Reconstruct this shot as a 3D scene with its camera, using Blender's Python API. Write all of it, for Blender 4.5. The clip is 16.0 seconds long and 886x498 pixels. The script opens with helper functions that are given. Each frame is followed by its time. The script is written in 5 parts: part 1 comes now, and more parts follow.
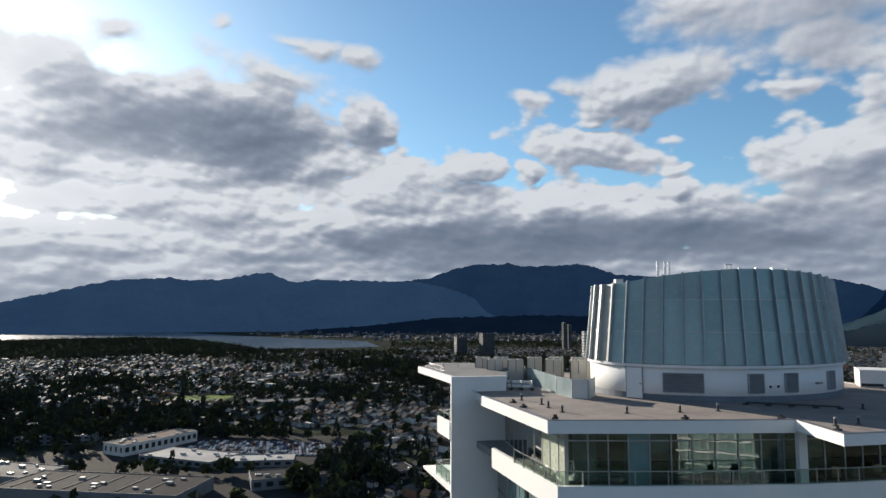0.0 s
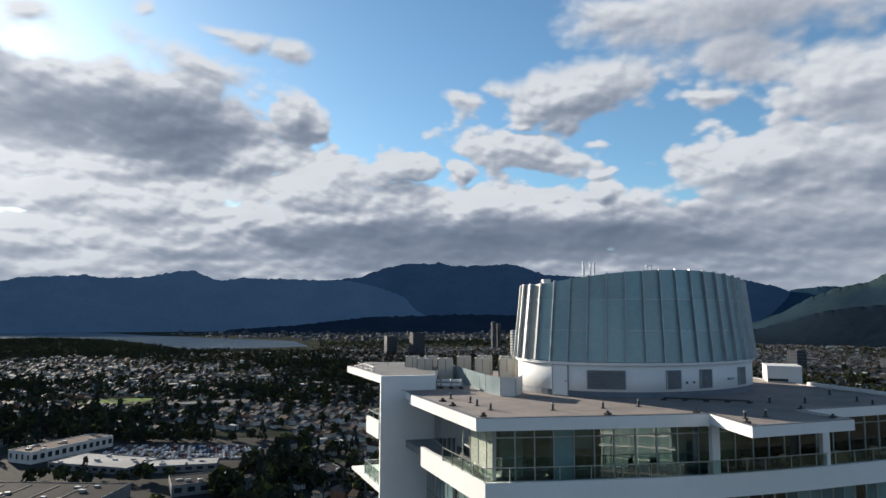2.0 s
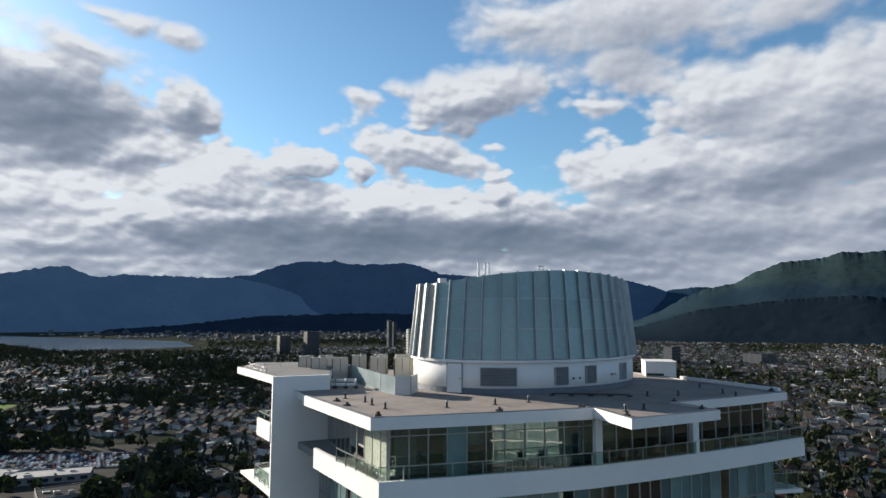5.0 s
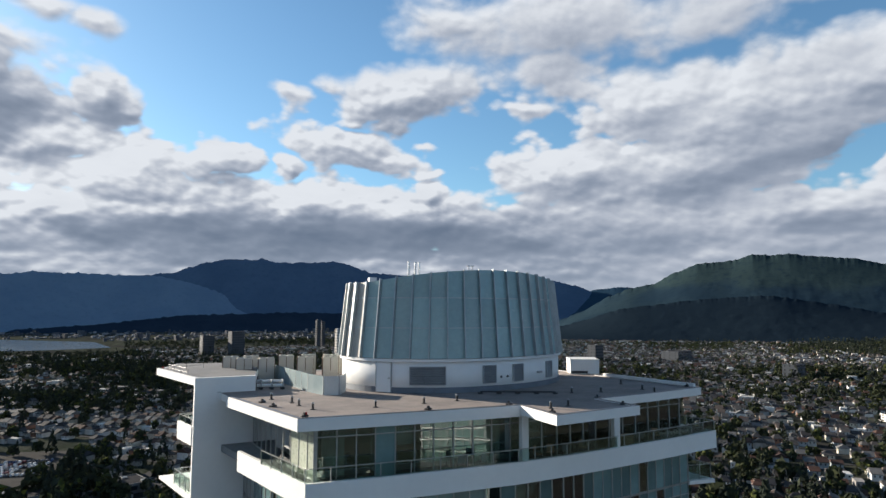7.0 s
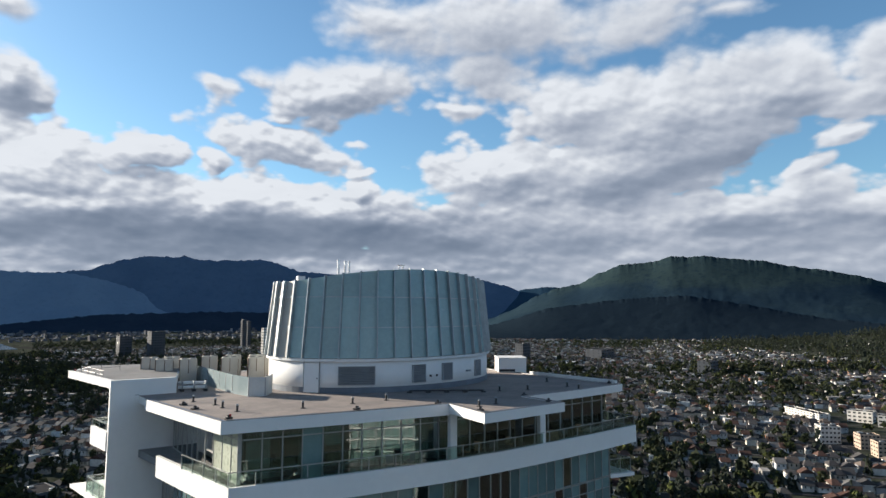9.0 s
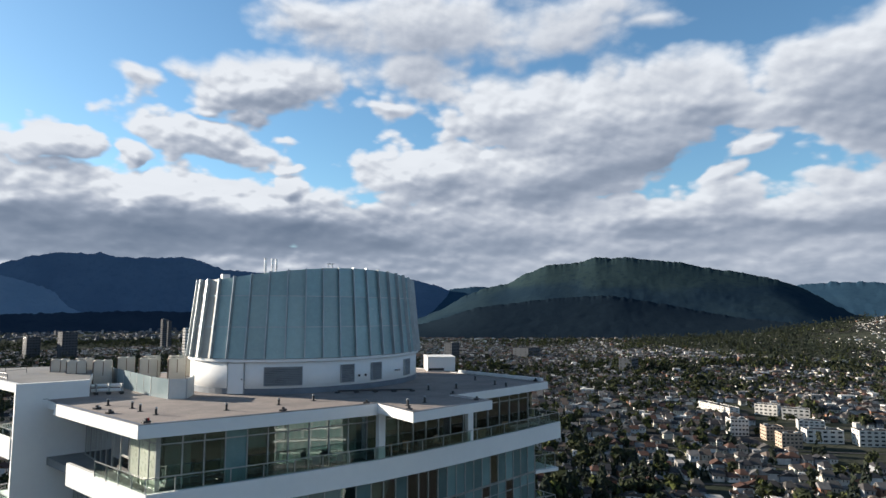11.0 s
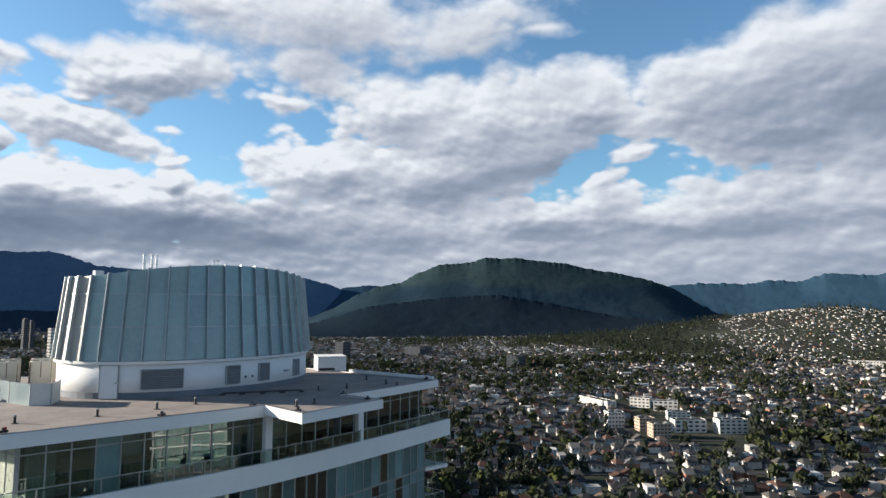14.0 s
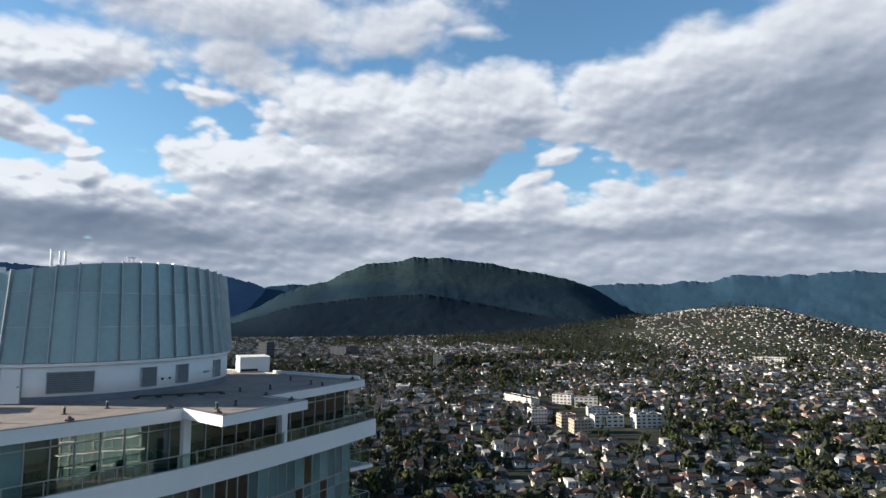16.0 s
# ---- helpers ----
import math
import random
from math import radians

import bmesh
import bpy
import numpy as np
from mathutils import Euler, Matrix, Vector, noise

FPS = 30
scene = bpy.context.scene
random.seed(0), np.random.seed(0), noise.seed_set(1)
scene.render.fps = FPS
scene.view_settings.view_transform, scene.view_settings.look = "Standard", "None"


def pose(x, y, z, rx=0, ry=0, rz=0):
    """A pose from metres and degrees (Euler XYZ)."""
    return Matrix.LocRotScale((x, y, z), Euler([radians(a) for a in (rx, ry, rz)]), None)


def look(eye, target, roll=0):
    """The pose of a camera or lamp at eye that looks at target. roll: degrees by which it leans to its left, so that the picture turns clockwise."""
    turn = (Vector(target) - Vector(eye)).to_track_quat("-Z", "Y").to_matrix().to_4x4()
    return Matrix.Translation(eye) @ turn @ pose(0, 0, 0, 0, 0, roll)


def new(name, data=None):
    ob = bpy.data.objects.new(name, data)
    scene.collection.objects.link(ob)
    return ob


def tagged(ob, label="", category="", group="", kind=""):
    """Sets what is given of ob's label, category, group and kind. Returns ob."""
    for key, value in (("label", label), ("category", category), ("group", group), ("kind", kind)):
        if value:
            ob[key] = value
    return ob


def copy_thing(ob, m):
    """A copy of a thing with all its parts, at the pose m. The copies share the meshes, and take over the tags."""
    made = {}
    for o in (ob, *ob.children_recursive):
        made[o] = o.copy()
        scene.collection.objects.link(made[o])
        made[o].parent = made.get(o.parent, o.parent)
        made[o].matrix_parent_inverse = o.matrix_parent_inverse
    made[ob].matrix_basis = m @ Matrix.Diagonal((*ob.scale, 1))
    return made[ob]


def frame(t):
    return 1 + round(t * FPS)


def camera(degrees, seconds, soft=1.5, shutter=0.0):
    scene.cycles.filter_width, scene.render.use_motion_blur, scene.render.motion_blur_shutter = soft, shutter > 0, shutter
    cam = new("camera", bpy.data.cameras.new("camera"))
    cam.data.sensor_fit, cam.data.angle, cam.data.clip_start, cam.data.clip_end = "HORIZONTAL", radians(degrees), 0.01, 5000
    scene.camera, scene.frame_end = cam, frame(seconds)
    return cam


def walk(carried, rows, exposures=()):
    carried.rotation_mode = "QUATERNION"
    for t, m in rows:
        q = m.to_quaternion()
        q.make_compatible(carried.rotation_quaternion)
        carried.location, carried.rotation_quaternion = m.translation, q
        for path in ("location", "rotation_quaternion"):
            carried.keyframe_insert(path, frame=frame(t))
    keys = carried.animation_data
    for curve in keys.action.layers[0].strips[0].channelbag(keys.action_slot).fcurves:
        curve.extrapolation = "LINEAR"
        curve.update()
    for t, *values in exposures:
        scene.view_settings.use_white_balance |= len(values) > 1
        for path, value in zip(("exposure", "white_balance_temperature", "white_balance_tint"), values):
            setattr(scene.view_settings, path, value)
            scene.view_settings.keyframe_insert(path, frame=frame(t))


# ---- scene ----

# ---- camera: a hovering drone that pans to its right ----
EYE = 110.0
LENS = 68.63
cam = camera(LENS, 16.0)
ROWS = [  # seconds, yaw, pitch, roll
    (0.00, -0.056, 5.800, -0.189),
    (0.50, -1.584, 5.788, -0.188),
    (1.00, -3.110, 5.775, -0.186),
    (1.50, -4.635, 5.763, -0.185),
    (2.00, -6.159, 5.750, -0.183),
    (2.50, -7.682, 5.738, -0.182),
    (3.00, -9.205, 5.726, -0.180),
    (3.50, -10.728, 5.713, -0.179),
    (4.00, -12.251, 5.701, -0.177),
    (5.25, -16.060, 5.671, -0.174),
    (6.50, -19.877, 5.642, -0.170),
    (7.00, -21.407, 5.630, -0.169),
    (7.50, -22.938, 5.618, -0.167),
    (8.00, -24.472, 5.607, -0.166),
    (8.50, -26.009, 5.595, -0.164),
    (9.00, -27.548, 5.584, -0.163),
    (10.25, -31.411, 5.555, -0.159),
    (11.50, -35.298, 5.527, -0.156),
    (12.00, -36.860, 5.516, -0.154),
    (12.50, -38.427, 5.506, -0.153),
    (13.00, -39.999, 5.495, -0.151),
    (13.50, -41.577, 5.484, -0.150),
    (14.00, -43.160, 5.473, -0.149),
    (14.50, -44.749, 5.462, -0.147),
    (15.00, -46.344, 5.452, -0.146),
    (15.50, -47.945, 5.441, -0.144),
    (16.00, -49.554, 5.431, -0.143),
]
walk(cam, [(t, pose(0, 0, EYE, 90 + p, r, y)) for t, y, p, r in ROWS], exposures=[(0.0, 0.86, 6150.0, 10.0), (4.0, 0.97, 6150.0, 10.0), (9.0, 1.10, 6150.0, 10.0), (16.0, 1.20, 6150.0, 10.0)])

# ---- light: low evening sun behind broken cumulus, blue sky ----
SUN_AZ, SUN_EL = -38.0, 14.5
sun_dir = Vector((math.sin(radians(SUN_AZ)) * math.cos(radians(SUN_EL)), math.cos(radians(SUN_AZ)) * math.cos(radians(SUN_EL)), math.sin(radians(SUN_EL))))
sun = new("sun", bpy.data.lights.new("sun", "SUN"))
sun.data.energy, sun.data.angle, sun.data.color = 5.0, radians(0.6), (1.0, 0.86, 0.68)
sun.matrix_world = look((0, 0, 500), Vector((0, 0, 500)) - sun_dir)


class Nodes:
    """Short names for building node trees."""

    def __init__(self, tree):
        self.tree = tree

    def add(self, kind):
        return self.tree.nodes.new(kind)

    def put(self, node, slot, value):
        if value is None:
            return
        if hasattr(value, "is_output"):
            self.tree.links.new(value, node.inputs[slot])
        else:
            node.inputs[slot].default_value = value

    def math(self, op, a, b=None, c=None, clamp=False):
        node = self.add("ShaderNodeMath")
        node.operation, node.use_clamp = op, clamp
        for i, v in enumerate((a, b, c)):
            self.put(node, i, v)
        return node.outputs[0]

    def vec(self, op, a, b=None, c=None):
        node = self.add("ShaderNodeVectorMath")
        node.operation = op
        for i, v in enumerate((a, b, c)):
            self.put(node, i, v)
        return node.outputs["Value"] if op in ("LENGTH", "DOT_PRODUCT") else node.outputs[0]

    def mix(self, fac, a, b):
        node = self.add("ShaderNodeMix")
        node.data_type = "RGBA"
        self.put(node, 0, fac)
        self.put(node, 6, a)
        self.put(node, 7, b)
        return node.outputs[2]

    def step(self, v, lo, hi, to_lo=0.0, to_hi=1.0, smooth=True):
        node = self.add("ShaderNodeMapRange")
        node.interpolation_type = "SMOOTHSTEP" if smooth else "LINEAR"
        for i, x in enumerate((v, lo, hi, to_lo, to_hi)):
            self.put(node, i, x)
        return node.outputs[0]

    def noise(self, where, scale, detail=4.0, rough=0.5):
        node = self.add("ShaderNodeTexNoise")
        self.put(node, "Vector", where)
        self.put(node, "Scale", scale)
        self.put(node, "Detail", detail)
        self.put(node, "Roughness", rough)
        return node


# clouds as azimuth, elevation, half width, half height in degrees, body, and lean
CLOUDS_WEST = [
    (-20, 11.4, 11, 2.2, 1.0, 0),
    (-18.9, 15.5, 8.4, 3.6, 1.5, 4), (-27.6, 15.7, 7.6, 3.2, 1.2, -12), (-33.1, 18.5, 4.3, 2.8, 0.9, 0), (-32.8, 12.4, 5.8, 2.9, 1.1, 0), (-14.3, 19.9, 5.3, 1.5, 0.5, -8),
    (-27.7, 21.7, 2.1, 1.1, 0.7, 0), (-19, 23.6, 1.4, 0.7, 0.6, 0), (-11.2, 22.3, 1.8, 0.9, 0.6, 0), (-7.7, 21.9, 2.2, 0.8, 0.6, 0), (-13.5, 23.1, 2, 0.4, 0.4, 0),
    (-7.1, 16.8, 2.4, 2.1, 1.1, 10), (-10, 13.1, 3.7, 1.9, 1, 0), (-23.1, 9, 14.1, 1.8, 0.9, 0), (-30.1, 5.4, 9, 2.6, 1, 0), (-16.3, 5.6, 9.2, 2.6, 1.1, 0),
]
CLOUDS_NORTH = [
    (-4.7, 11, 5, 2.7, 1.2, 0), (2.1, 12.7, 2.6, 1.4, 0.9, 0), (7.8, 12.5, 1.3, 1.2, 0.8, 0), (-1.2, 7.3, 10, 3.7, 1.4, 0), (10.8, 8.2, 8.7, 3.3, 1.4, 0),
    (20, 10.5, 1.5, 1.6, 0.9, 0), (19.2, 7.9, 8.5, 2.8, 1.4, 0), (27.7, 7, 6.7, 2.4, 1.3, 0), (18.2, 19.1, 6.3, 2.5, 1, 6), (11.5, 19.2, 2, 0.7, 0.5, 0),
    (8.2, 18.3, 1.6, 0.9, 0.7, 0), (12.8, 14.5, 6.1, 1.4, 0.8, -6), (13.1, 16.5, 1.8, 0.6, 0.6, 0), (19.8, 12.6, 2, 0.4, 0.5, 0), (19.7, 14.6, 1.5, 0.5, 0.4, 0),
    (3.8, 5.4, 16.3, 2.5, 1.3, 0),
]
CLOUDS_UPPER = [
    (23.1, 24.3, 5.7, 2.5, 0.6, -10), (32.4, 23.9, 10.3, 3.4, 0.65, 0), (45.8, 24.2, 8, 2.3, 0.6, 6), (31.4, 20.7, 5.1, 2.6, 0.6, 0), (34.9, 18.7, 3, 1.4, 0.5, 0),
    (29.3, 17.7, 3.6, 0.6, 0.4, -8), (52.6, 23.8, 2.6, 0.8, 0.4, 0),
]
CLOUDS_EAST = [
    (39.4, 17.1, 5.9, 3.3, 1, 0), (47.9, 15.6, 9.4, 4.3, 1.2, 14), (54.4, 17.4, 5.7, 3.2, 1.1, 16), (33.4, 12, 6.5, 3.2, 1.1, 0), (43.1, 11.7, 10.8, 2.9, 1.3, 6),
    (54, 7.4, 13.3, 2.7, 1.1, 4), (38.3, 7.5, 11.1, 2.9, 1.1, 0), (43.9, 4.9, 2.8, 1.1, 1, 0), (30.8, 5.1, 7.5, 2.2, 1.1, 0), (51.8, 5.2, 10.8, 2, 1, 0),
    (57.7, 11, 2.3, 0.6, 0.5, 14),
]
CLOUDS_FAR_EAST = [
    (69.9, 18.1, 11.2, 4, 1.3, 10), (80.3, 17.1, 8.7, 6.2, 1.5, 8), (69.8, 14.7, 9.9, 2.7, 1.2, 0), (80.1, 12.5, 6, 2.5, 1.2, 0), (79.9, 8.3, 9.8, 2.8, 1.1, 0),
    (67.4, 8.1, 10.9, 2.8, 1.1, 0), (60.4, 13.2, 2.4, 1, 0.7, 0), (75.9, 5, 14.5, 2.2, 1, 0), (91.7, 13.1, 8.4, 7.3, 1.2, 0), (103.1, 10.6, 7.3, 7.7, 1, 0),
]
# heavy bellies and sunlit heads in the same form, the weight in place of the body
SHADES_WEST = [
    (-17, 15.2, 7, 2.9, 0.75, 0), (-25.5, 16.2, 6.7, 2.4, 0.5, -12), (-31.7, 13.2, 5.5, 1.7, 0.35, 0), (0.8, 6.6, 11.5, 2.1, 0.5, 0), (10.7, 5.8, 11.6, 1.7, 0.5, 0),
    (23.1, 6.6, 11.5, 2.1, 0.75, 3), (-9.1, 6.8, 3.4, 0.8, 0.4, -6), (-7.1, 16, 2.2, 1.6, 0.35, 0), (3.4, 10.6, 4, 1, 0.35, 0), (-16.3, 7, 5.6, 1, 0.35, 0),
    (-30.6, 6.2, 4.1, 0.8, 0.3, 0), (-15.1, 12.3, 5.2, 0.9, 0.4, 0),
]
SHADES_EAST = [
    (46.8, 11.1, 9, 1.2, 0.4, 5), (53.8, 12.9, 5.3, 1.5, 0.3, 14), (8, 7.1, 12.5, 1.7, 0.4, 0), (16.2, 15.9, 4.4, 0.7, 0.2, 0), (56, 7.7, 7.8, 1, 0.3, 0),
    (34.5, 21.5, 7.6, 1.4, 0.15, 0), (79.9, 15.5, 7.6, 3.3, 0.5, 6), (68.9, 14.8, 7.7, 1.6, 0.25, 0), (81, 6.5, 6.2, 1.1, 0.3, 0), (67.3, 6.9, 8.2, 0.8, 0.3, 0),
    (74.1, 10.9, 10.1, 0.9, 0.2, 0),
]
LIGHTS_WEST = [
    (-27, 8, 15, 4.5, -0.6, 0), (-11, 8.5, 8, 2.6, -0.35, 0),
    (-33.8, 17.1, 4.3, 4.4, -0.6, 0), (-32.9, 9.4, 4.6, 2.5, -0.5, 0), (-9.3, 13.3, 3.5, 1.3, -0.4, 0), (-5.2, 11.3, 4.5, 1.7, -0.45, 0), (2.1, 12.9, 2.5, 1.2, -0.4, 0),
    (7.9, 9.9, 4, 1.2, -0.4, 0), (13.7, 10, 4.3, 1.1, -0.4, 0), (20.2, 10.5, 2.7, 1.1, -0.4, 0), (-16.4, 10.1, 4.2, 0.6, -0.4, 0), (-24.9, 11.6, 6.7, 0.5, -0.3, 0),
    (-22.9, 3.9, 10.2, 0.6, -0.3, 0), (-5.3, 17.8, 0.7, 1.4, -0.4, 0),
]
LIGHTS_EAST = [
    (37.9, 14.2, 0.8, 0.6, -0.5, 0), (31.9, 12.6, 4, 1.8, -0.3, 0), (43.9, 4.9, 2.6, 0.7, -0.45, 0), (38.4, 17.9, 5.4, 1.9, -0.25, 0), (28.3, 4.1, 4, 0.5, -0.35, 0),
    (47, 17.4, 5.5, 1.8, -0.2, 0), (58.5, 19.9, 2.5, 2.8, -0.3, 0), (62.3, 13.4, 4.3, 1, -0.2, 0), (61.7, 8.4, 2.9, 0.6, -0.3, 0), (67.8, 21.9, 8.4, 0.9, -0.25, 0),
]
group = bpy.data.node_groups.new("cloud_density", "ShaderNodeTree")
group.interface.new_socket("place", in_out="INPUT", socket_type="NodeSocketVector")
group.interface.new_socket("density", in_out="OUTPUT", socket_type="NodeSocketFloat")
group.interface.new_socket("bulk", in_out="OUTPUT", socket_type="NodeSocketFloat")
g = Nodes(group)


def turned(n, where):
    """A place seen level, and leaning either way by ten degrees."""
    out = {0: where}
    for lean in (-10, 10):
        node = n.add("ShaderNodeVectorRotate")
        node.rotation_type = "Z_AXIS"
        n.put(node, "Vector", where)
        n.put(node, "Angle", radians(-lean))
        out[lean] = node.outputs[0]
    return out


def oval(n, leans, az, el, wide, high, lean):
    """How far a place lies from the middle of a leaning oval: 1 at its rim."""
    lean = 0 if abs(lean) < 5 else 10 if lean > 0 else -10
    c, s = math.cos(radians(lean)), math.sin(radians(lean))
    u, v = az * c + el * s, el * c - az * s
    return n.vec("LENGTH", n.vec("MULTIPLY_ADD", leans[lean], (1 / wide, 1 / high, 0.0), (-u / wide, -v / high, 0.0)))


place = g.add("NodeGroupInput").outputs[0]
split = g.add("ShaderNodeSeparateXYZ")
g.put(split, 0, place)
# far-off cloud near the skyline is finer and drawn out sideways
drawn = g.math("LOGARITHM", g.math("MULTIPLY_ADD", g.math("MAXIMUM", split.outputs[1], -2.0), 0.333, 1.0), math.e)
lower = g.add("ShaderNodeCombineXYZ")
g.put(lower, 0, g.math("MULTIPLY", split.outputs[0], 0.72))
g.put(lower, 1, g.math("MULTIPLY_ADD", drawn, 4.0, split.outputs[1]))
flat = lower.outputs[0]
warp = g.vec("SUBTRACT", g.noise(flat, 0.20, 1.5, 0.5).outputs["Color"], (0.5, 0.5, 0.5))
bent = g.vec("ADD", place, g.vec("MULTIPLY", warp, (5.0, 2.6, 0.0)))
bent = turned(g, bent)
cover = None
for az, el, wide, high, body, lean in CLOUDS_WEST + CLOUDS_NORTH + CLOUDS_UPPER + CLOUDS_EAST + CLOUDS_FAR_EAST:
    one = g.math("MULTIPLY_ADD", oval(g, bent, az, el, wide, high, lean), -body, 1.3 * body)
    cover = one if cover is None else g.math("SMOOTH_MAX", cover, one, 0.12)
# a bank of cloud all along the skyline
bank = g.step(split.outputs[1], 3.0, 10.5, 1.0, -0.6)
cover = g.math("SMOOTH_MAX", cover, bank, 0.2)
# overhead and behind, scattered clouds of the same kind
beyond = g.math("MAXIMUM", g.step(split.outputs[1], 26.0, 34.0), g.step(g.math("ABSOLUTE", g.math("SUBTRACT", split.outputs[0], 25.0)), 68.0, 78.0))
thin = g.step(split.outputs[1], 28.0, 45.0, 0.48, 0.78)
loose = g.math("MULTIPLY", g.math("SUBTRACT", g.noise(place, 0.035, 3.0).outputs[0], thin), 2.2)
cover = g.math("MAXIMUM", cover, g.math("MULTIPLY_ADD", beyond, g.math("ADD", loose, 1.0), -1.0))
fbm = g.noise(g.vec("ADD", flat, g.vec("MULTIPLY", warp, (1.2, 1.2, 0.0))), 0.28, 8.0, 0.53).outputs[0]
# rounded heads, large and small
heads = None
for size, weight, twist in ((0.40, 0.80, 1.5), (0.95, 0.42, 1.0), (2.1, 0.13, 0.6)):
    puff = g.add("ShaderNodeTexVoronoi")
    puff.feature = "SMOOTH_F1"
    g.put(puff, "Vector", g.vec("ADD", flat, g.vec("MULTIPLY", warp, (twist, twist, 0.0))))
    g.put(puff, "Scale", size)
    g.put(puff, "Smoothness", 0.3)
    one = g.math("MULTIPLY_ADD", puff.outputs["Distance"], -weight, weight * 0.5)
    heads = one if heads is None else g.math("ADD", heads, one)
# the high eastern cloud is combed out, the rest is heaped
heaped = g.step(split.outputs[1], 16.0, 23.0, 1.0, 0.35)
rough = g.math("MULTIPLY_ADD", fbm, 0.95, -0.475)
rough = g.math("MULTIPLY_ADD", heads, heaped, rough)
out = g.add("NodeGroupOutput")
group.links.new(g.math("ADD", cover, rough), out.inputs[0])
group.links.new(g.math("MULTIPLY_ADD", rough, 0.3, cover), out.inputs[1])

world = bpy.data.worlds.new("sky")
scene.world = world
world.use_nodes = True
world.node_tree.nodes.clear()
w = Nodes(world.node_tree)
way = w.add("ShaderNodeTexCoord").outputs["Generated"]
xyz = w.add("ShaderNodeSeparateXYZ")
w.put(xyz, 0, way)
az = w.math("MULTIPLY", w.math("ARCTAN2", xyz.outputs[0], xyz.outputs[1]), 57.29578)
el = w.math("MULTIPLY", w.math("ARCSINE", xyz.outputs[2]), 57.29578)
spot = w.add("ShaderNodeCombineXYZ")
w.put(spot, 0, az)
w.put(spot, 1, el)
spot = spot.outputs[0]


def density(where):
    node = w.add("ShaderNodeGroup")
    node.node_tree = group
    w.put(node, 0, where)
    return node.outputs[0], node.outputs[1]


here, bulk = density(spot)
beside, _ = density(w.vec("ADD", spot, (-0.30, 0.42, 0.0)))
_, above = density(w.vec("ADD", spot, (-0.8, 1.7, 0.0)))
sky = w.add("ShaderNodeTexSky")
sky.sky_type, sky.sun_disc, sky.sun_elevation, sky.sun_rotation = "NISHITA", False, radians(SUN_EL), radians(SUN_AZ)
sky.altitude, sky.air_density, sky.dust_density, sky.ozone_density = 100.0, 1.0, 0.6, 2.0
clear = w.vec("MULTIPLY", sky.outputs[0], (0.150, 0.186, 0.196))
deeper = w.vec("SCALE", clear)
w.put(deeper.node, "Scale", w.step(el, 24.0, 60.0, 1.0, 0.4))
clear = deeper
near_sun = w.vec("DOT_PRODUCT", w.vec("NORMALIZE", way), tuple(sun_dir))
glow = w.math("POWER", w.math("MAXIMUM", near_sun, 0.0), 26.0)
# thick cloud is dark, its side away from the sun too, thin rims are bright
shade = w.math("ADD", w.step(above, -0.2, 1.6, 0.08, 0.54), w.step(el, 4.0, 12.0, 0.20, 0.0))
shade = w.math("MULTIPLY_ADD", w.step(here, 0.05, 0.7), 0.14, shade)
shade = w.math("MULTIPLY_ADD", w.math("SUBTRACT", beside, here), w.step(az, 18.0, 42.0, 1.35, 0.72), shade)
folds = w.noise(w.vec("MULTIPLY", spot, (0.55, 1.5, 1.0)), 0.30, 5.0, 0.52).outputs[0]
stirred = w.vec("ADD", spot, w.vec("MULTIPLY", w.vec("SUBTRACT", w.noise(w.vec("MULTIPLY", spot, (0.6, 1.2, 1.0)), 0.30, 2.5, 0.5).outputs["Color"], (0.5, 0.5, 0.5)), (7.0, 3.6, 0.0)))
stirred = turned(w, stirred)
for b_az, b_el, wide, high, heavy, lean in SHADES_WEST + SHADES_EAST + LIGHTS_WEST + LIGHTS_EAST:
    shade = w.math("ADD", shade, w.step(oval(w, stirred, b_az, b_el, wide, high, lean), 0.0, 1.6, heavy * (1.15 if heavy > 0 else 0.8), 0.0))
ramp = w.add("ShaderNodeValToRGB")
tones = ramp.color_ramp.elements
tones[0].position, tones[0].color = 0.0, (0.90, 0.91, 0.92, 1)
tones[1].position, tones[1].color = 1.0, (0.165, 0.21, 0.285, 1)
for where, tone in ((0.2, (0.76, 0.775, 0.80, 1)), (0.45, (0.55, 0.58, 0.64, 1)), (0.72, (0.325, 0.37, 0.45, 1))):
    tones.new(where).color = tone
# soft at the dark end, so that folds show in the heaviest cloud
shade = w.math("SUBTRACT", 1.0, w.math("EXPONENT", w.math("MULTIPLY", w.math("MAXIMUM", shade, 0.0), -1.30)))
shade = w.math("MULTIPLY_ADD", w.math("SUBTRACT", folds, 0.5), 0.36, shade)
w.put(ramp, 0, w.math("MAXIMUM", w.math("MINIMUM", shade, 1.0), 0.0))
cloudy = w.mix(w.step(here, -0.04, w.step(el, 14.0, 22.0, 0.30, 0.55)), clear, ramp.outputs[0])
cloudy = w.mix(w.step(el, -2.0, 9.0, 0.40, 0.0), cloudy, (0.42, 0.48, 0.56, 1))
halo = w.vec("SCALE", (0.36, 0.345, 0.32))
w.put(halo.node, "Scale", w.math("MULTIPLY", glow, w.step(here, -0.2, 1.4, 1.0, 0.35)))
bright = w.vec("ADD", cloudy, halo)
back = w.add("ShaderNodeBackground")
w.put(back, 0, bright)
w.put(back, 1, 0.42)
world.node_tree.links.new(back.outputs[0], w.add("ShaderNodeOutputWorld").inputs[0])


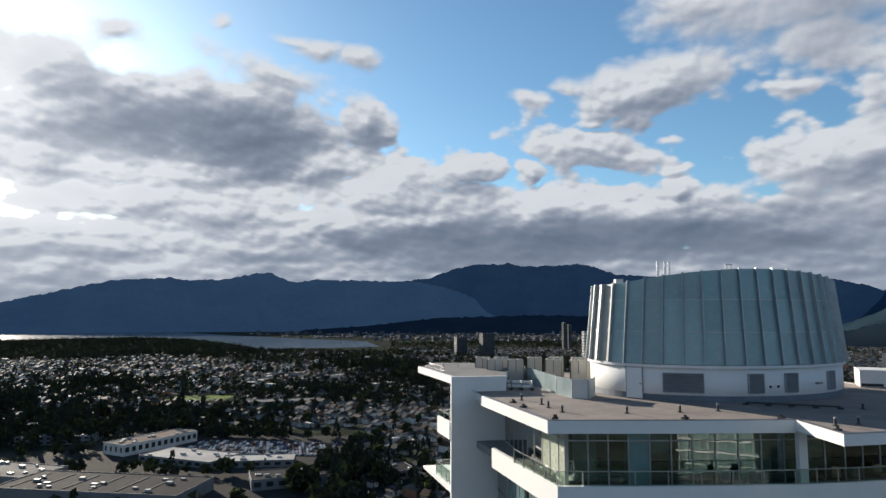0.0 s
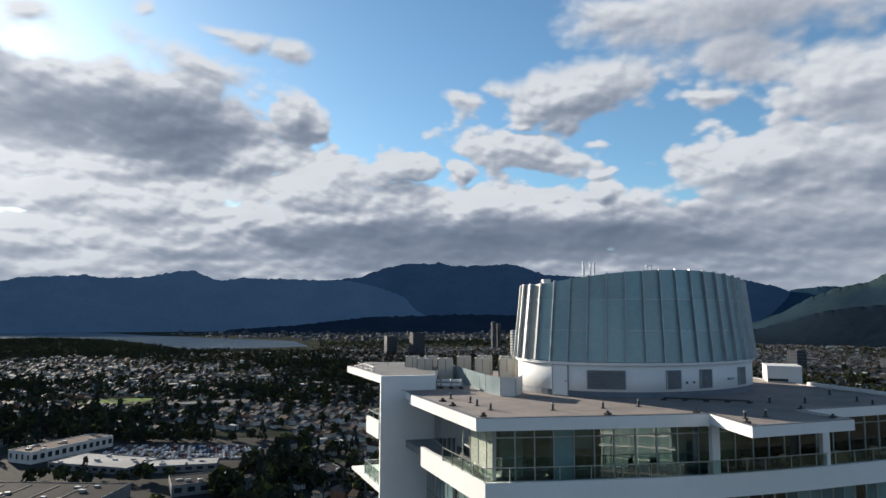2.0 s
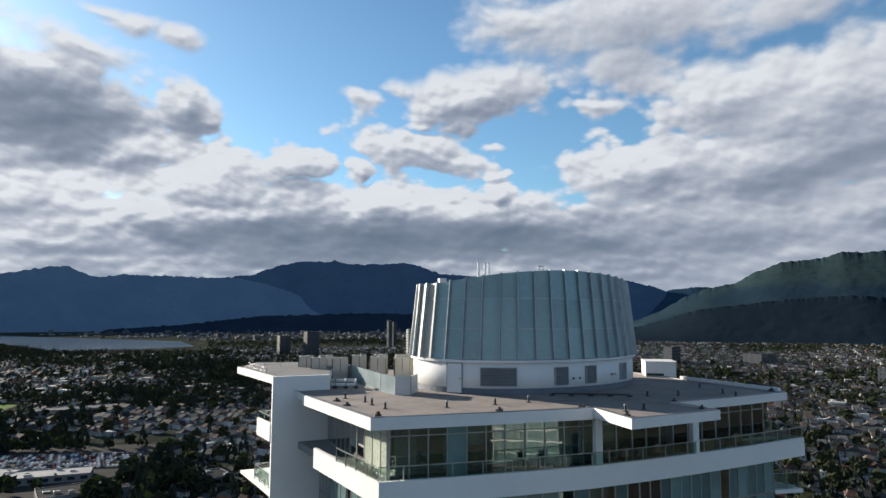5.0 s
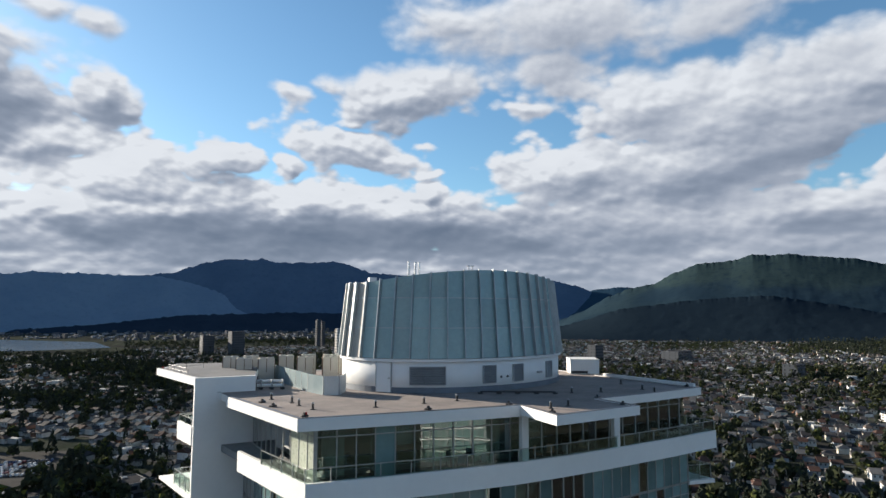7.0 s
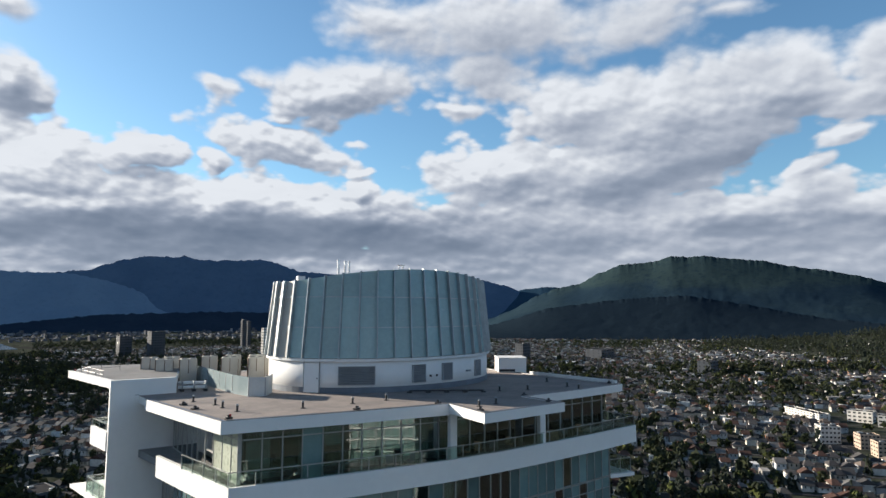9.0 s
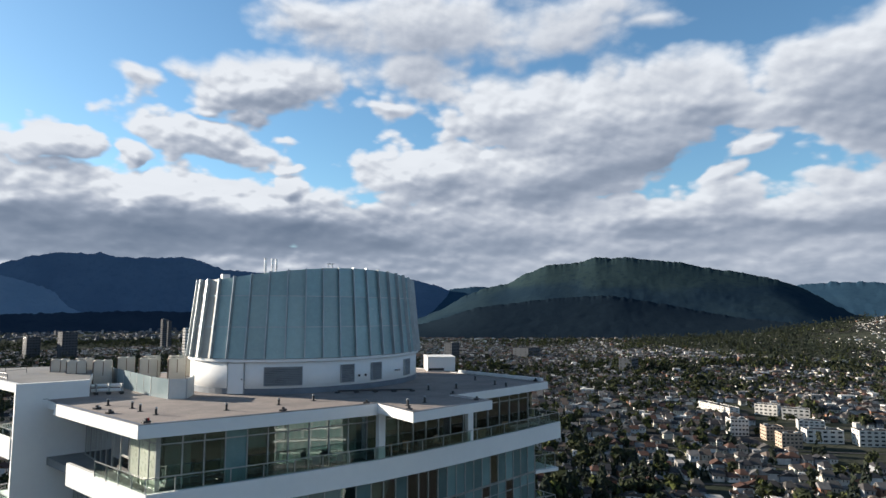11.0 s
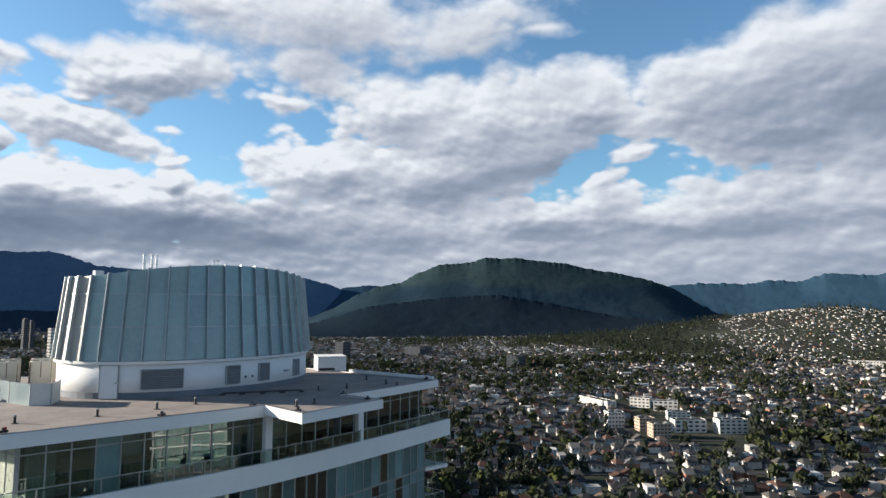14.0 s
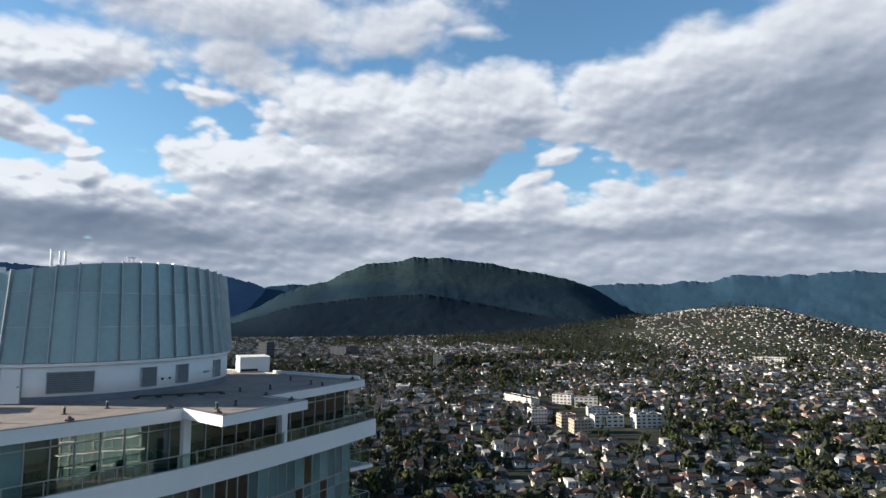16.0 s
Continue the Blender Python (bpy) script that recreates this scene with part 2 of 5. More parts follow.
# ---- materials ----
def material(name, base, rough=0.6, metal=0.0, second=None, scale=1.0, bump=0.0, vary=0.0, island=False, fine=None, spec=0.5, grain=0.25):
    """A principled surface with stains at one scale, grain at a finer one, and a shift from piece to piece."""
    m = bpy.data.materials.new(name)
    m.use_nodes = True
    n = Nodes(m.node_tree)
    bsdf = m.node_tree.nodes["Principled BSDF"]
    where = n.add("ShaderNodeTexCoord").outputs["Object"]
    big = n.noise(where, scale, 4.0, 0.6).outputs[0]
    small = n.noise(where, fine or scale * 14, 3.0, 0.6).outputs[0]
    second = second or tuple(c * 0.8 for c in base)
    colour = n.mix(n.step(big, 0.35, 0.68), (*base, 1), (*second, 1))
    colour = n.mix(n.step(small, 0.3, 0.75, 0.0, grain), colour, (*(c * 0.55 for c in base), 1))
    if vary:
        chance = n.add("ShaderNodeNewGeometry").outputs["Random Per Island"] if island else n.add("ShaderNodeObjectInfo").outputs["Random"]
        colour = n.vec("SCALE", colour)
        n.put(colour.node, "Scale", n.step(chance, 0.0, 1.0, 1 - vary, 1 + vary, False))
    n.put(bsdf, "Base Color", colour)
    n.put(bsdf, "Roughness", n.step(small, 0.2, 0.8, max(0.02, rough - 0.08), min(1, rough + 0.08)))
    bsdf.inputs["Metallic"].default_value = metal
    bsdf.inputs["Specular IOR Level"].default_value = spec
    if bump:
        b = n.add("ShaderNodeBump")
        b.inputs["Strength"].default_value = bump
        b.inputs["Distance"].default_value = 0.02
        n.put(b, "Height", small)
        n.put(bsdf, "Normal", b.outputs[0])
    return m


def palette(name, colours, rough=0.8, island=True, stain=0.3):
    """One of several paints for each piece, with stains."""
    m = bpy.data.materials.new(name)
    m.use_nodes = True
    n = Nodes(m.node_tree)
    bsdf = m.node_tree.nodes["Principled BSDF"]
    chance = n.add("ShaderNodeNewGeometry").outputs["Random Per Island"] if island else n.add("ShaderNodeObjectInfo").outputs["Random"]
    ramp = n.add("ShaderNodeValToRGB")
    ramp.color_ramp.interpolation = "CONSTANT"
    for i, c in enumerate(colours):
        e = ramp.color_ramp.elements[i] if i < 2 else ramp.color_ramp.elements.new(i / len(colours))
        e.position, e.color = i / len(colours), (*c, 1)
    n.put(ramp, 0, chance)
    spots = n.noise(n.add("ShaderNodeTexCoord").outputs["Object"], 0.25, 4.0, 0.6).outputs[0]
    colour = n.vec("SCALE", ramp.outputs[0])
    n.put(colour.node, "Scale", n.step(spots, 0.3, 0.7, 1.0, 1 - stain))
    n.put(bsdf, "Base Color", colour)
    bsdf.inputs["Roughness"].default_value = rough
    bsdf.inputs["Specular IOR Level"].default_value = 0.15
    return m


def glass_pane(name, tint, ior=1.5, gloss=0.0, wave=0.0, sheen=1.6):
    """Thin window glass: tinted, and reflecting by its angle."""
    m = bpy.data.materials.new(name)
    m.use_nodes = True
    m.node_tree.nodes.clear()
    n = Nodes(m.node_tree)
    clearer, mirror = n.add("ShaderNodeBsdfTransparent"), n.add("ShaderNodeBsdfGlossy")
    n.put(clearer, 0, (*tint, 1))
    mirror.inputs["Roughness"].default_value = 0.01
    if wave:
        b = n.add("ShaderNodeBump")
        b.inputs["Strength"].default_value = wave
        b.inputs["Distance"].default_value = 0.05
        n.put(b, "Height", n.noise(n.add("ShaderNodeTexCoord").outputs["Object"], 0.9, 1.0).outputs[0])
        n.put(mirror, "Normal", b.outputs[0])
    fres = n.add("ShaderNodeFresnel")
    fres.inputs[0].default_value = ior
    both = n.add("ShaderNodeMixShader")
    n.put(both, 0, n.math("MULTIPLY_ADD", fres.outputs[0], sheen, gloss, clamp=True))
    n.put(both, 1, clearer.outputs[0])
    n.put(both, 2, mirror.outputs[0])
    m.node_tree.links.new(both.outputs[0], n.add("ShaderNodeOutputMaterial").inputs[0])
    return m


WHITE = material("white_stucco", (0.79, 0.79, 0.78), 0.75, second=(0.74, 0.745, 0.74), scale=0.18, bump=0.04, grain=0.05)
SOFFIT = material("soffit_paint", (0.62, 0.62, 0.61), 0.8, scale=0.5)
DECK = material("roof_gravel", (0.31, 0.265, 0.24), 0.95, second=(0.215, 0.188, 0.178), scale=0.55, bump=0.6, fine=9, grain=0.45)
PAVER = material("terrace_paver", (0.25, 0.25, 0.25), 0.9, scale=0.6)
# Blue-grey flashing, its base colour darkened as it looks in the drum's shade.
FLASH = material("shaded_base_flashing", (0.15, 0.18, 0.22), 0.6, scale=1.0)
COPING = material("metal_coping", (0.22, 0.22, 0.23), 0.5, 0.6, scale=1.0)
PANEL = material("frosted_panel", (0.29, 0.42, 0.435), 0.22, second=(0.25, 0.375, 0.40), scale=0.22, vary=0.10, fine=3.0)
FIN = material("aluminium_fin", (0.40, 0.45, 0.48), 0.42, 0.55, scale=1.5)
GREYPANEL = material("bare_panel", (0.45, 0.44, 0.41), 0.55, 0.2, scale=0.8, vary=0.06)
STEEL = material("bright_steel", (0.75, 0.76, 0.77), 0.22, 0.9, scale=2.0)
GALV = material("galvanised_sheet", (0.34, 0.355, 0.36), 0.5, 0.35, scale=0.8, vary=0.08)
CREAM = material("cream_casing", (0.52, 0.49, 0.44), 0.6, second=(0.46, 0.43, 0.38), scale=0.9, vary=0.06)
RUST = material("brown_coil", (0.12, 0.075, 0.05), 0.8, scale=2.0)
BLACK = material("black_fitting", (0.025, 0.025, 0.027), 0.6, scale=3.0)
REDLAMP = material("red_lamp_glass", (0.45, 0.03, 0.02), 0.3, scale=3.0)
LOUVRE = material("grey_louvre", (0.40, 0.42, 0.44), 0.5, 0.4, scale=1.0)
FRAME = material("window_aluminium", (0.36, 0.38, 0.38), 0.4, 0.5, scale=2.0)
GLASS = glass_pane("window_glass", (0.64, 0.80, 0.77), 1.5, 0.20, 0.03)
TEALPANE = material("grey_green_backed_pane", (0.15, 0.23, 0.23), 0.12, second=(0.11, 0.18, 0.185), scale=0.5, vary=0.4, grain=0.08)
# opaque pane whose pale colour stands in for sunlight on clear glass
SUNLITPANE = material("sunlit_look_pane", (0.42, 0.46, 0.38), 0.3, scale=0.25, vary=0.15, grain=0.0)
BLIND = material("pale_roller_blind", (0.46, 0.50, 0.47), 0.9, scale=0.8, vary=0.25)
RAILGLASS = glass_pane("rail_glass", (0.82, 0.90, 0.87), 1.45, 0.03, sheen=0.6)
SPANDREL = material("spandrel_glass", (0.10, 0.15, 0.15), 0.12, scale=0.6)
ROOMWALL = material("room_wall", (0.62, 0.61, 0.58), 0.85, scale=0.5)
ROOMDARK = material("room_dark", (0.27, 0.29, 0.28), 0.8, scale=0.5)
TIMBER = material("oak_floor", (0.20, 0.165, 0.13), 0.5, scale=1.2)
ROOMFLOOR = material("grey_room_floor", (0.13, 0.135, 0.13), 0.5, scale=1.2)
CLOTH = material("grey_upholstery", (0.16, 0.16, 0.17), 0.95, scale=2.0)
CURTAIN = material("pale_curtain", (0.60, 0.58, 0.53), 0.9, scale=1.5)


# ---- mesh helpers ----
def mesh_of(name, bm, mat):
    data = bpy.data.meshes.new(name)
    bm.normal_update()
    bm.to_mesh(data)
    bm.free()
    data.materials.append(mat)
    return data


def thing(name, label, category, group="", kind="", at=(0, 0, 0), turn=0.0):
    ob = new(name)
    ob.matrix_world = pose(*at, 0, 0, turn)
    return tagged(ob, label, category, group, kind)


def part(name, bm, mat, parent, label=""):
    ob = new(name, bm if isinstance(bm, bpy.types.Mesh) else mesh_of(name, bm, mat))
    ob.parent = parent
    return tagged(ob, label)


def whole(name, bm, mat, label, category, group="", kind=""):
    return tagged(new(name, mesh_of(name, bm, mat)), label, category, group, kind)


def box(bm, x0, y0, z0, x1, y1, z1, bevel=0.0):
    made = bmesh.ops.create_cube(bm, size=1.0, matrix=Matrix.Translation(((x0 + x1) / 2, (y0 + y1) / 2, (z0 + z1) / 2)) @ Matrix.Diagonal((x1 - x0, y1 - y0, z1 - z0, 1)))
    if bevel:
        edges = list({e for v in made["verts"] for e in v.link_edges})
        bmesh.ops.bevel(bm, geom=edges, offset=bevel, segments=1, affect="EDGES")
    return bm


def boxed(*a, **k):
    return box(bmesh.new(), *a, **k)


def rod(bm, a, b, radius, sides=8):
    a, b = Vector(a), Vector(b)
    turn = (b - a).to_track_quat("Z", "Y").to_matrix().to_4x4()
    bmesh.ops.create_cone(bm, cap_ends=True, segments=sides, radius1=radius, radius2=radius, depth=(b - a).length, matrix=Matrix.Translation((a + b) / 2) @ turn)
    return bm


def bar(bm, a, b, wide, z0, z1):
    """An upright slab along the plan line a to b."""
    a, b = Vector(a[:2]), Vector(b[:2])
    d = (b - a).normalized()
    n = Vector((-d.y, d.x)) * wide / 2
    return prism(bm, [a - n, b - n, b + n, a + n], z0, z1)


def prism(bm, outline, z0, z1):
    low = [bm.verts.new((p[0], p[1], z0)) for p in outline]
    top = [bm.verts.new((p[0], p[1], z1)) for p in outline]
    area = sum(outline[i][0] * outline[(i + 1) % len(outline)][1] - outline[(i + 1) % len(outline)][0] * outline[i][1] for i in range(len(outline)))
    if area < 0:
        low.reverse(), top.reverse()
    bm.faces.new(top)
    bm.faces.new(low[::-1])
    for i in range(len(low)):
        j = (i + 1) % len(low)
        bm.faces.new((low[i], low[j], top[j], top[i]))
    return bm


def inset(line, by):
    """A plan line moved to its left by so much, open-ended."""
    out = []
    for i, p in enumerate(line):
        a, b = Vector(line[max(0, i - 1)]), Vector(line[min(len(line) - 1, i + 1)])
        p = Vector(p)
        da = (p - a).normalized() if i else (b - p).normalized()
        db = (b - p).normalized() if i < len(line) - 1 else da
        na, nb = Vector((-da.y, da.x)), Vector((-db.y, db.x))
        n = (na + nb).normalized()
        out.append(p + n * by / max(0.35, n.dot(na)))
    return out


def along(line, step):
    """Points along a plan line, about step apart, with every corner kept."""
    out = [Vector(line[0])]
    for a, b in zip(line, line[1:]):
        a, b = Vector(a), Vector(b)
        k = max(1, round((b - a).length / step))
        out += [a.lerp(b, i / k) for i in range(1, k + 1)]
    return out


# ---- the tower: plan and levels ----
ROOF = EYE - 5.5
STOREY = 3.25
# the roof's edge, from the wing along the front to the far side
ROOF_EDGE = [(2.1, 48.0), (2.59, 45.6), (5.52, 34.7), (12.2, 34.85), (18.77, 35.2), (18.78, 31.05), (25.53, 32.67), (25.1, 36.1), (30.6, 37.4), (36.07, 38.98), (34.6, 49.0), (33.4, 62.0), (8.0, 64.0), (2.1, 61.0)]
# the curved white balcony band one storey down
BAND = [(2.3, 48.0), (3.3, 44.1), (5.95, 34.4), (10.0, 34.42), (13.5, 34.58), (18.57, 34.9), (22.3, 35.5), (25.9, 36.2), (31.8, 37.55), (37.46, 39.07)]
GLAZING = [(4.6, 47.8), (5.4, 42.0), (6.75, 35.75), (10.0, 35.75), (13.5, 35.9), (18.6, 36.25), (22.3, 36.9), (25.7, 37.6), (31.0, 38.85), (34.6, 39.75)]
BAND_TOP, BAND_LOW = EYE - 8.75, EYE - 10.0
FLOOR = EYE - 9.05
SOFFIT_Z = EYE - 6.1

tower = thing("apartment_tower", "white stucco high-rise with curved balcony bands and a flat roof", "building")
bm = bmesh.new()
prism(bm, [tuple(p) for p in inset(ROOF_EDGE + ROOF_EDGE[:1], 0.302)[:-1]], ROOF - 0.55, ROOF - 0.06)
part("roof_slab", bm, WHITE, tower, "white roof slab with deep fascia")
fall = inset(ROOF_EDGE + ROOF_EDGE[:1], 0.303)[:-1]
part("roof_deck", prism(bmesh.new(), fall, ROOF - 0.058, ROOF - 0.03), DECK, tower, "brown gravel roof deck")
edge = ROOF_EDGE + ROOF_EDGE[:1]
inner = inset(edge, 0.30)
for i in range(len(edge) - 1):
    if i == 0:
        continue
    deep = 0.66 if i < 4 else 0.55
    bm = bmesh.new()
    prism(bm, [edge[i], edge[i + 1], inner[i + 1], inner[i]], ROOF - deep, ROOF)
    part("fascia", bm, WHITE, tower)
    bm = bmesh.new()
    a, b = Vector(edge[i]), Vector(edge[i + 1])
    ia, ib = Vector(inner[i]), Vector(inner[i + 1])
    prism(bm, [a.lerp(ia, 0.12), b.lerp(ib, 0.12), ib, ia], ROOF + 0.002, ROOF + 0.03)
    part("coping", bm, COPING, tower, "thin dark metal coping")

# bands and floors, storey under storey
back_edge = [(36.0, 49.0), (33.4, 62.0), (8.0, 64.0), (2.3, 61.0)]
bi = inset(BAND, 0.22)
for i in range(1, len(BAND) - 1):
    part("balcony_band", prism(bmesh.new(), [BAND[i], BAND[i + 1], bi[i + 1], bi[i]], BAND_LOW, BAND_TOP), WHITE, tower)
part("balcony_band", prism(bmesh.new(), [BAND[-1], (36.0, 49.0), (35.78, 49.0), bi[-1]], BAND_LOW, BAND_TOP), WHITE, tower)
part("floor_slab", prism(bmesh.new(), [tuple(p) for p in bi] + [(35.7, 49.0)] + back_edge[1:], FLOOR - 0.45, FLOOR), PAVER, tower, "grey paved terrace slab")
for level in (1, 2):
    z = FLOOR - level * STOREY
    line = [tuple(p) for p in inset(GLAZING, -0.4)]
    part("floor_slab", prism(bmesh.new(), line + [(35.7, 49.0)] + back_edge[1:], z - 0.28, z), WHITE, tower)
    part("balcony_slab", prism(bmesh.new(), [(35.0, 39.3), (37.3, 39.2), (36.6, 44.5), (35.2, 44.5)], z - 0.27, z - 0.01), WHITE, tower)
part("lower_shaft", prism(bmesh.new(), [tuple(p) for p in GLAZING] + back_edge, 0, BAND_LOW - 3 * STOREY + 0.6), WHITE, tower)


def glaze(line, z0, z1, step, transom=None):
    """Windows along a plan line: panes and frame."""
    stops = along(line, step)
    for a, b in zip(stops, stops[1:]):
        d = (b - a).normalized()
        a2, b2 = a + d * 0.035, b - d * 0.035
        chance = random.random()
        for lo, hi in ((z0 + 0.06, transom - 0.03), (transom + 0.03, z1 - 0.06)) if transom else ((z0 + 0.06, z1 - 0.06),):
            # panes facing the sun get the pale colour painted as if lit
            west = a.x < 6.9 and 36.0 < a.y < 40.6
            backed = chance < ((0.30 if a.x > 25 else 0.07) if transom > FLOOR else 0.64)
            pane = part("pane", bar(bmesh.new(), a2, b2, 0.024, lo, hi), SUNLITPANE if west and backed is False else TEALPANE if backed else GLASS, tower)
            pane.visible_shadow = backed or west
        if random.random() < (0.34 if transom > FLOOR else 0.55):
            n = Vector((-d.y, d.x)) * 0.16
            low = z0 + (z1 - z0) * random.choice((0.02, 0.02, 0.3, 0.55))
            part("blind", bar(bmesh.new(), a2 + n, b2 + n, 0.01, low, z1 - 0.05), BLIND, tower, "pale window blind")
    for p in stops:
        part("mullion", boxed(p.x - 0.035, p.y - 0.06, z0, p.x + 0.035, p.y + 0.06, z1), FRAME, tower)
    for a, b in zip(line, line[1:]):
        for z in (z0, z1 - 0.06) + ((transom - 0.03,) if transom else ()):
            part("transom", bar(bmesh.new(), a, b, 0.10, z, z + 0.06), FRAME, tower)


glaze(GLAZING, FLOOR, SOFFIT_Z - 0.0, 1.25, FLOOR + 2.35)
LOWGLAZING = inset(GLAZING, -0.55)
for level in (1, 2):
    glaze([tuple(p) for p in LOWGLAZING], FLOOR - level * STOREY, BAND_LOW if level == 1 else FLOOR - STOREY - 0.02, 0.95, FLOOR - level * STOREY + 2.45)
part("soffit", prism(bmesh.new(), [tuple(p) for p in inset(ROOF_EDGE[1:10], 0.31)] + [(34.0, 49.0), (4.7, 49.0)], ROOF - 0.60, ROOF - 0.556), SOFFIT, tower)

# rooms behind the glass
for level in range(3):
    z0, z1 = FLOOR - level * STOREY, SOFFIT_Z - level * STOREY
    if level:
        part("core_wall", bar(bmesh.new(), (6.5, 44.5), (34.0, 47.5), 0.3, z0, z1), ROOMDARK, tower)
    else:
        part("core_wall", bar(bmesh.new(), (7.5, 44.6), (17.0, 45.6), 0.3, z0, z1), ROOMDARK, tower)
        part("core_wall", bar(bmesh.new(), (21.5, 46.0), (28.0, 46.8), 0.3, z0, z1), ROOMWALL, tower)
    for x, y in ((10.2, 37.0), (16.0, 37.4), (21.0, 38.0), (27.2, 39.3)):
        part("partition", bar(bmesh.new(), (x, y), (x - 0.6, y + 8.0), 0.18, z0, z1), ROOMWALL, tower)
    part("room_floor", prism(bmesh.new(), [tuple(p) for p in inset(GLAZING, 0.1)] + [(33.8, 47.2), (6.6, 44.2)], z0 + 0.004, z0 + 0.03), ROOMFLOOR, tower)

# white columns under the canopy
for (x, y) in ((19.15, 35.45), (26.7, 36.75)):
    part("column", boxed(x - 0.22, y - 0.2, FLOOR, x + 0.22, y + 0.2, ROOF - 0.552), WHITE, tower)
part("column", boxed(6.55, 35.6, FLOOR, 6.72, 35.77, SOFFIT_Z), FRAME, tower)

# glass rails on the bands
RAIL = inset(BAND[2:], 0.16)
RAIL = [Vector((4.35, 40.2))] + RAIL + [Vector((36.9, 43.0))]
for level in range(1):
    top = BAND_TOP - level * STOREY + 0.72
    base = BAND_TOP - level * STOREY
    stops = along(RAIL, 1.5)
    for a, b in zip(stops, stops[1:]):
        d = (b - a).normalized() * 0.03
        pane = part("rail_pane", bar(bmesh.new(), a + d, b - d, 0.016, base - 0.05, top - 0.05), RAILGLASS, tower)
        pane.visible_shadow = False
        part("top_rail", bar(bmesh.new(), a, b, 0.05, top - 0.03, top + 0.02), FRAME, tower)
    for p in stops:
        part("rail_post", boxed(p.x - 0.025, p.y - 0.025, base - 0.1, p.x + 0.025, p.y + 0.025, top - 0.031), FRAME, tower)

# ---- the wing with its tall blind wall ----
WING_TOP = EYE - 4.47
wing = thing("tower_wing", "white blind wall wing with projecting roof slab and balconies", "building")
part("blind_wall", prism(bmesh.new(), [(0.67, 47.8), (4.72, 48.5), (4.70, 48.85), (0.62, 48.15)], 0, WING_TOP), WHITE, wing)
part("roof_slab", prism(bmesh.new(), [(0.70, 48.16), (4.70, 48.86), (6.6, 63.0), (-0.6, 63.5), (-2.1, 57.4)], WING_TOP - 0.53, WING_TOP - 0.12), WHITE, wing)
part("roof_edge", prism(bmesh.new(), [(0.66, 48.15), (-2.1, 57.4), (-1.85, 57.45), (0.9, 48.2)], WING_TOP - 0.53, WING_TOP), WHITE, wing)
part("roof_deck", prism(bmesh.new(), [(0.95, 48.25), (4.65, 48.9), (6.5, 62.9), (-0.5, 63.3), (-1.84, 57.46)], WING_TOP - 0.119, WING_TOP - 0.10), material("pale_roof_membrane", (0.20, 0.20, 0.20), 0.8, scale=0.5), wing)
part("shaft", prism(bmesh.new(), [(1.1, 48.3), (4.6, 48.9), (6.2, 61.5), (1.5, 61.5)], 0, WING_TOP - 0.54), WHITE, wing)
side = Vector((-0.277, 0.961))
near = Vector((0.64, 48.16))
for level, (top, low, run) in enumerate(((7.75, 8.98, 3.3),)):
    part("balcony_band", bar(bmesh.new(), near, near + side * run, 0.2, EYE - low, EYE - top), WHITE, wing)
    part("balcony_slab", prism(bmesh.new(), [near + side * 0.1 + Vector((0.1, 0)), near + side * run, near + side * run + Vector((2.0, 0.4)), near + Vector((2.0, 0.6))], EYE - low + 0.02, EYE - low + 0.3), PAVER, wing)
for z in (EYE - 12.5, EYE - 15.75):
    end = near + side * 7.9
    part("balcony_slab", prism(bmesh.new(), [near + side * 0.02, end, end + Vector((2.6, 0.4)), near + Vector((2.6, 0.5))], z - 0.22, z), WHITE, wing)


def rails(line, base, high, parent, step=1.3):
    stops = along(line, step)
    for a, b in zip(stops, stops[1:]):
        pane = part("rail_pane", bar(bmesh.new(), a, b, 0.016, base + 0.06, base + high - 0.04), RAILGLASS, parent)
        pane.visible_shadow = False
        part("top_rail", bar(bmesh.new(), a, b, 0.05, base + high - 0.04, base + high), FRAME, parent)
    for p in stops:
        part("rail_post", boxed(p.x - 0.025, p.y - 0.025, base, p.x + 0.025, p.y + 0.025, base + high - 0.041), FRAME, parent)


for level in (1, 2):
    rails([(35.1, 39.5), (37.1, 39.4), (36.5, 44.3)], FLOOR - level * STOREY - 0.01, 1.1, tower)
rails([tuple(near + side * 0.3), tuple(near + side * 3.2), tuple(near + side * 3.2 + Vector((1.5, 0.3)))], EYE - 7.75, 0.5, wing)
for z in (EYE - 12.5, EYE - 15.75):
    rails([tuple(near + side * 0.6 + Vector((0.25, 0))), tuple(near + side * 4.8 + Vector((0.25, 0))), tuple(near + side * 4.8 + Vector((1.6, 0.3)))], z, 1.1, wing)

# ---- the drum on the roof ----
DRUM = Vector((20.608, 49.856))
DRUM_A, DRUM_B, DRUM_N, DRUM_TURN = 9.714, 7.10, 2.073, 0.3352


def drum_ring(grow, count, shift=0.0):
    """Plan points round the drum, evenly spaced, from the far side anticlockwise."""
    fine = []
    for i in range(1440):
        a = 2 * math.pi * i / 1440 + math.pi / 2
        c, s = math.cos(a), math.sin(a)
        r = (abs(c / (DRUM_A + grow)) ** DRUM_N + abs(s / (DRUM_B + grow)) ** DRUM_N) ** (-1 / DRUM_N)
        x, y = r * c, r * s
        fine.append(Vector((x * math.cos(DRUM_TURN) - y * math.sin(DRUM_TURN), x * math.sin(DRUM_TURN) + y * math.cos(DRUM_TURN))) + DRUM)
    run = [0.0]
    for a, b in zip(fine, fine[1:] + fine[:1]):
        run.append(run[-1] + (b - a).length)
    out, j = [], 0
    for k in range(count):
        want = run[-1] * ((k + shift) % count) / count
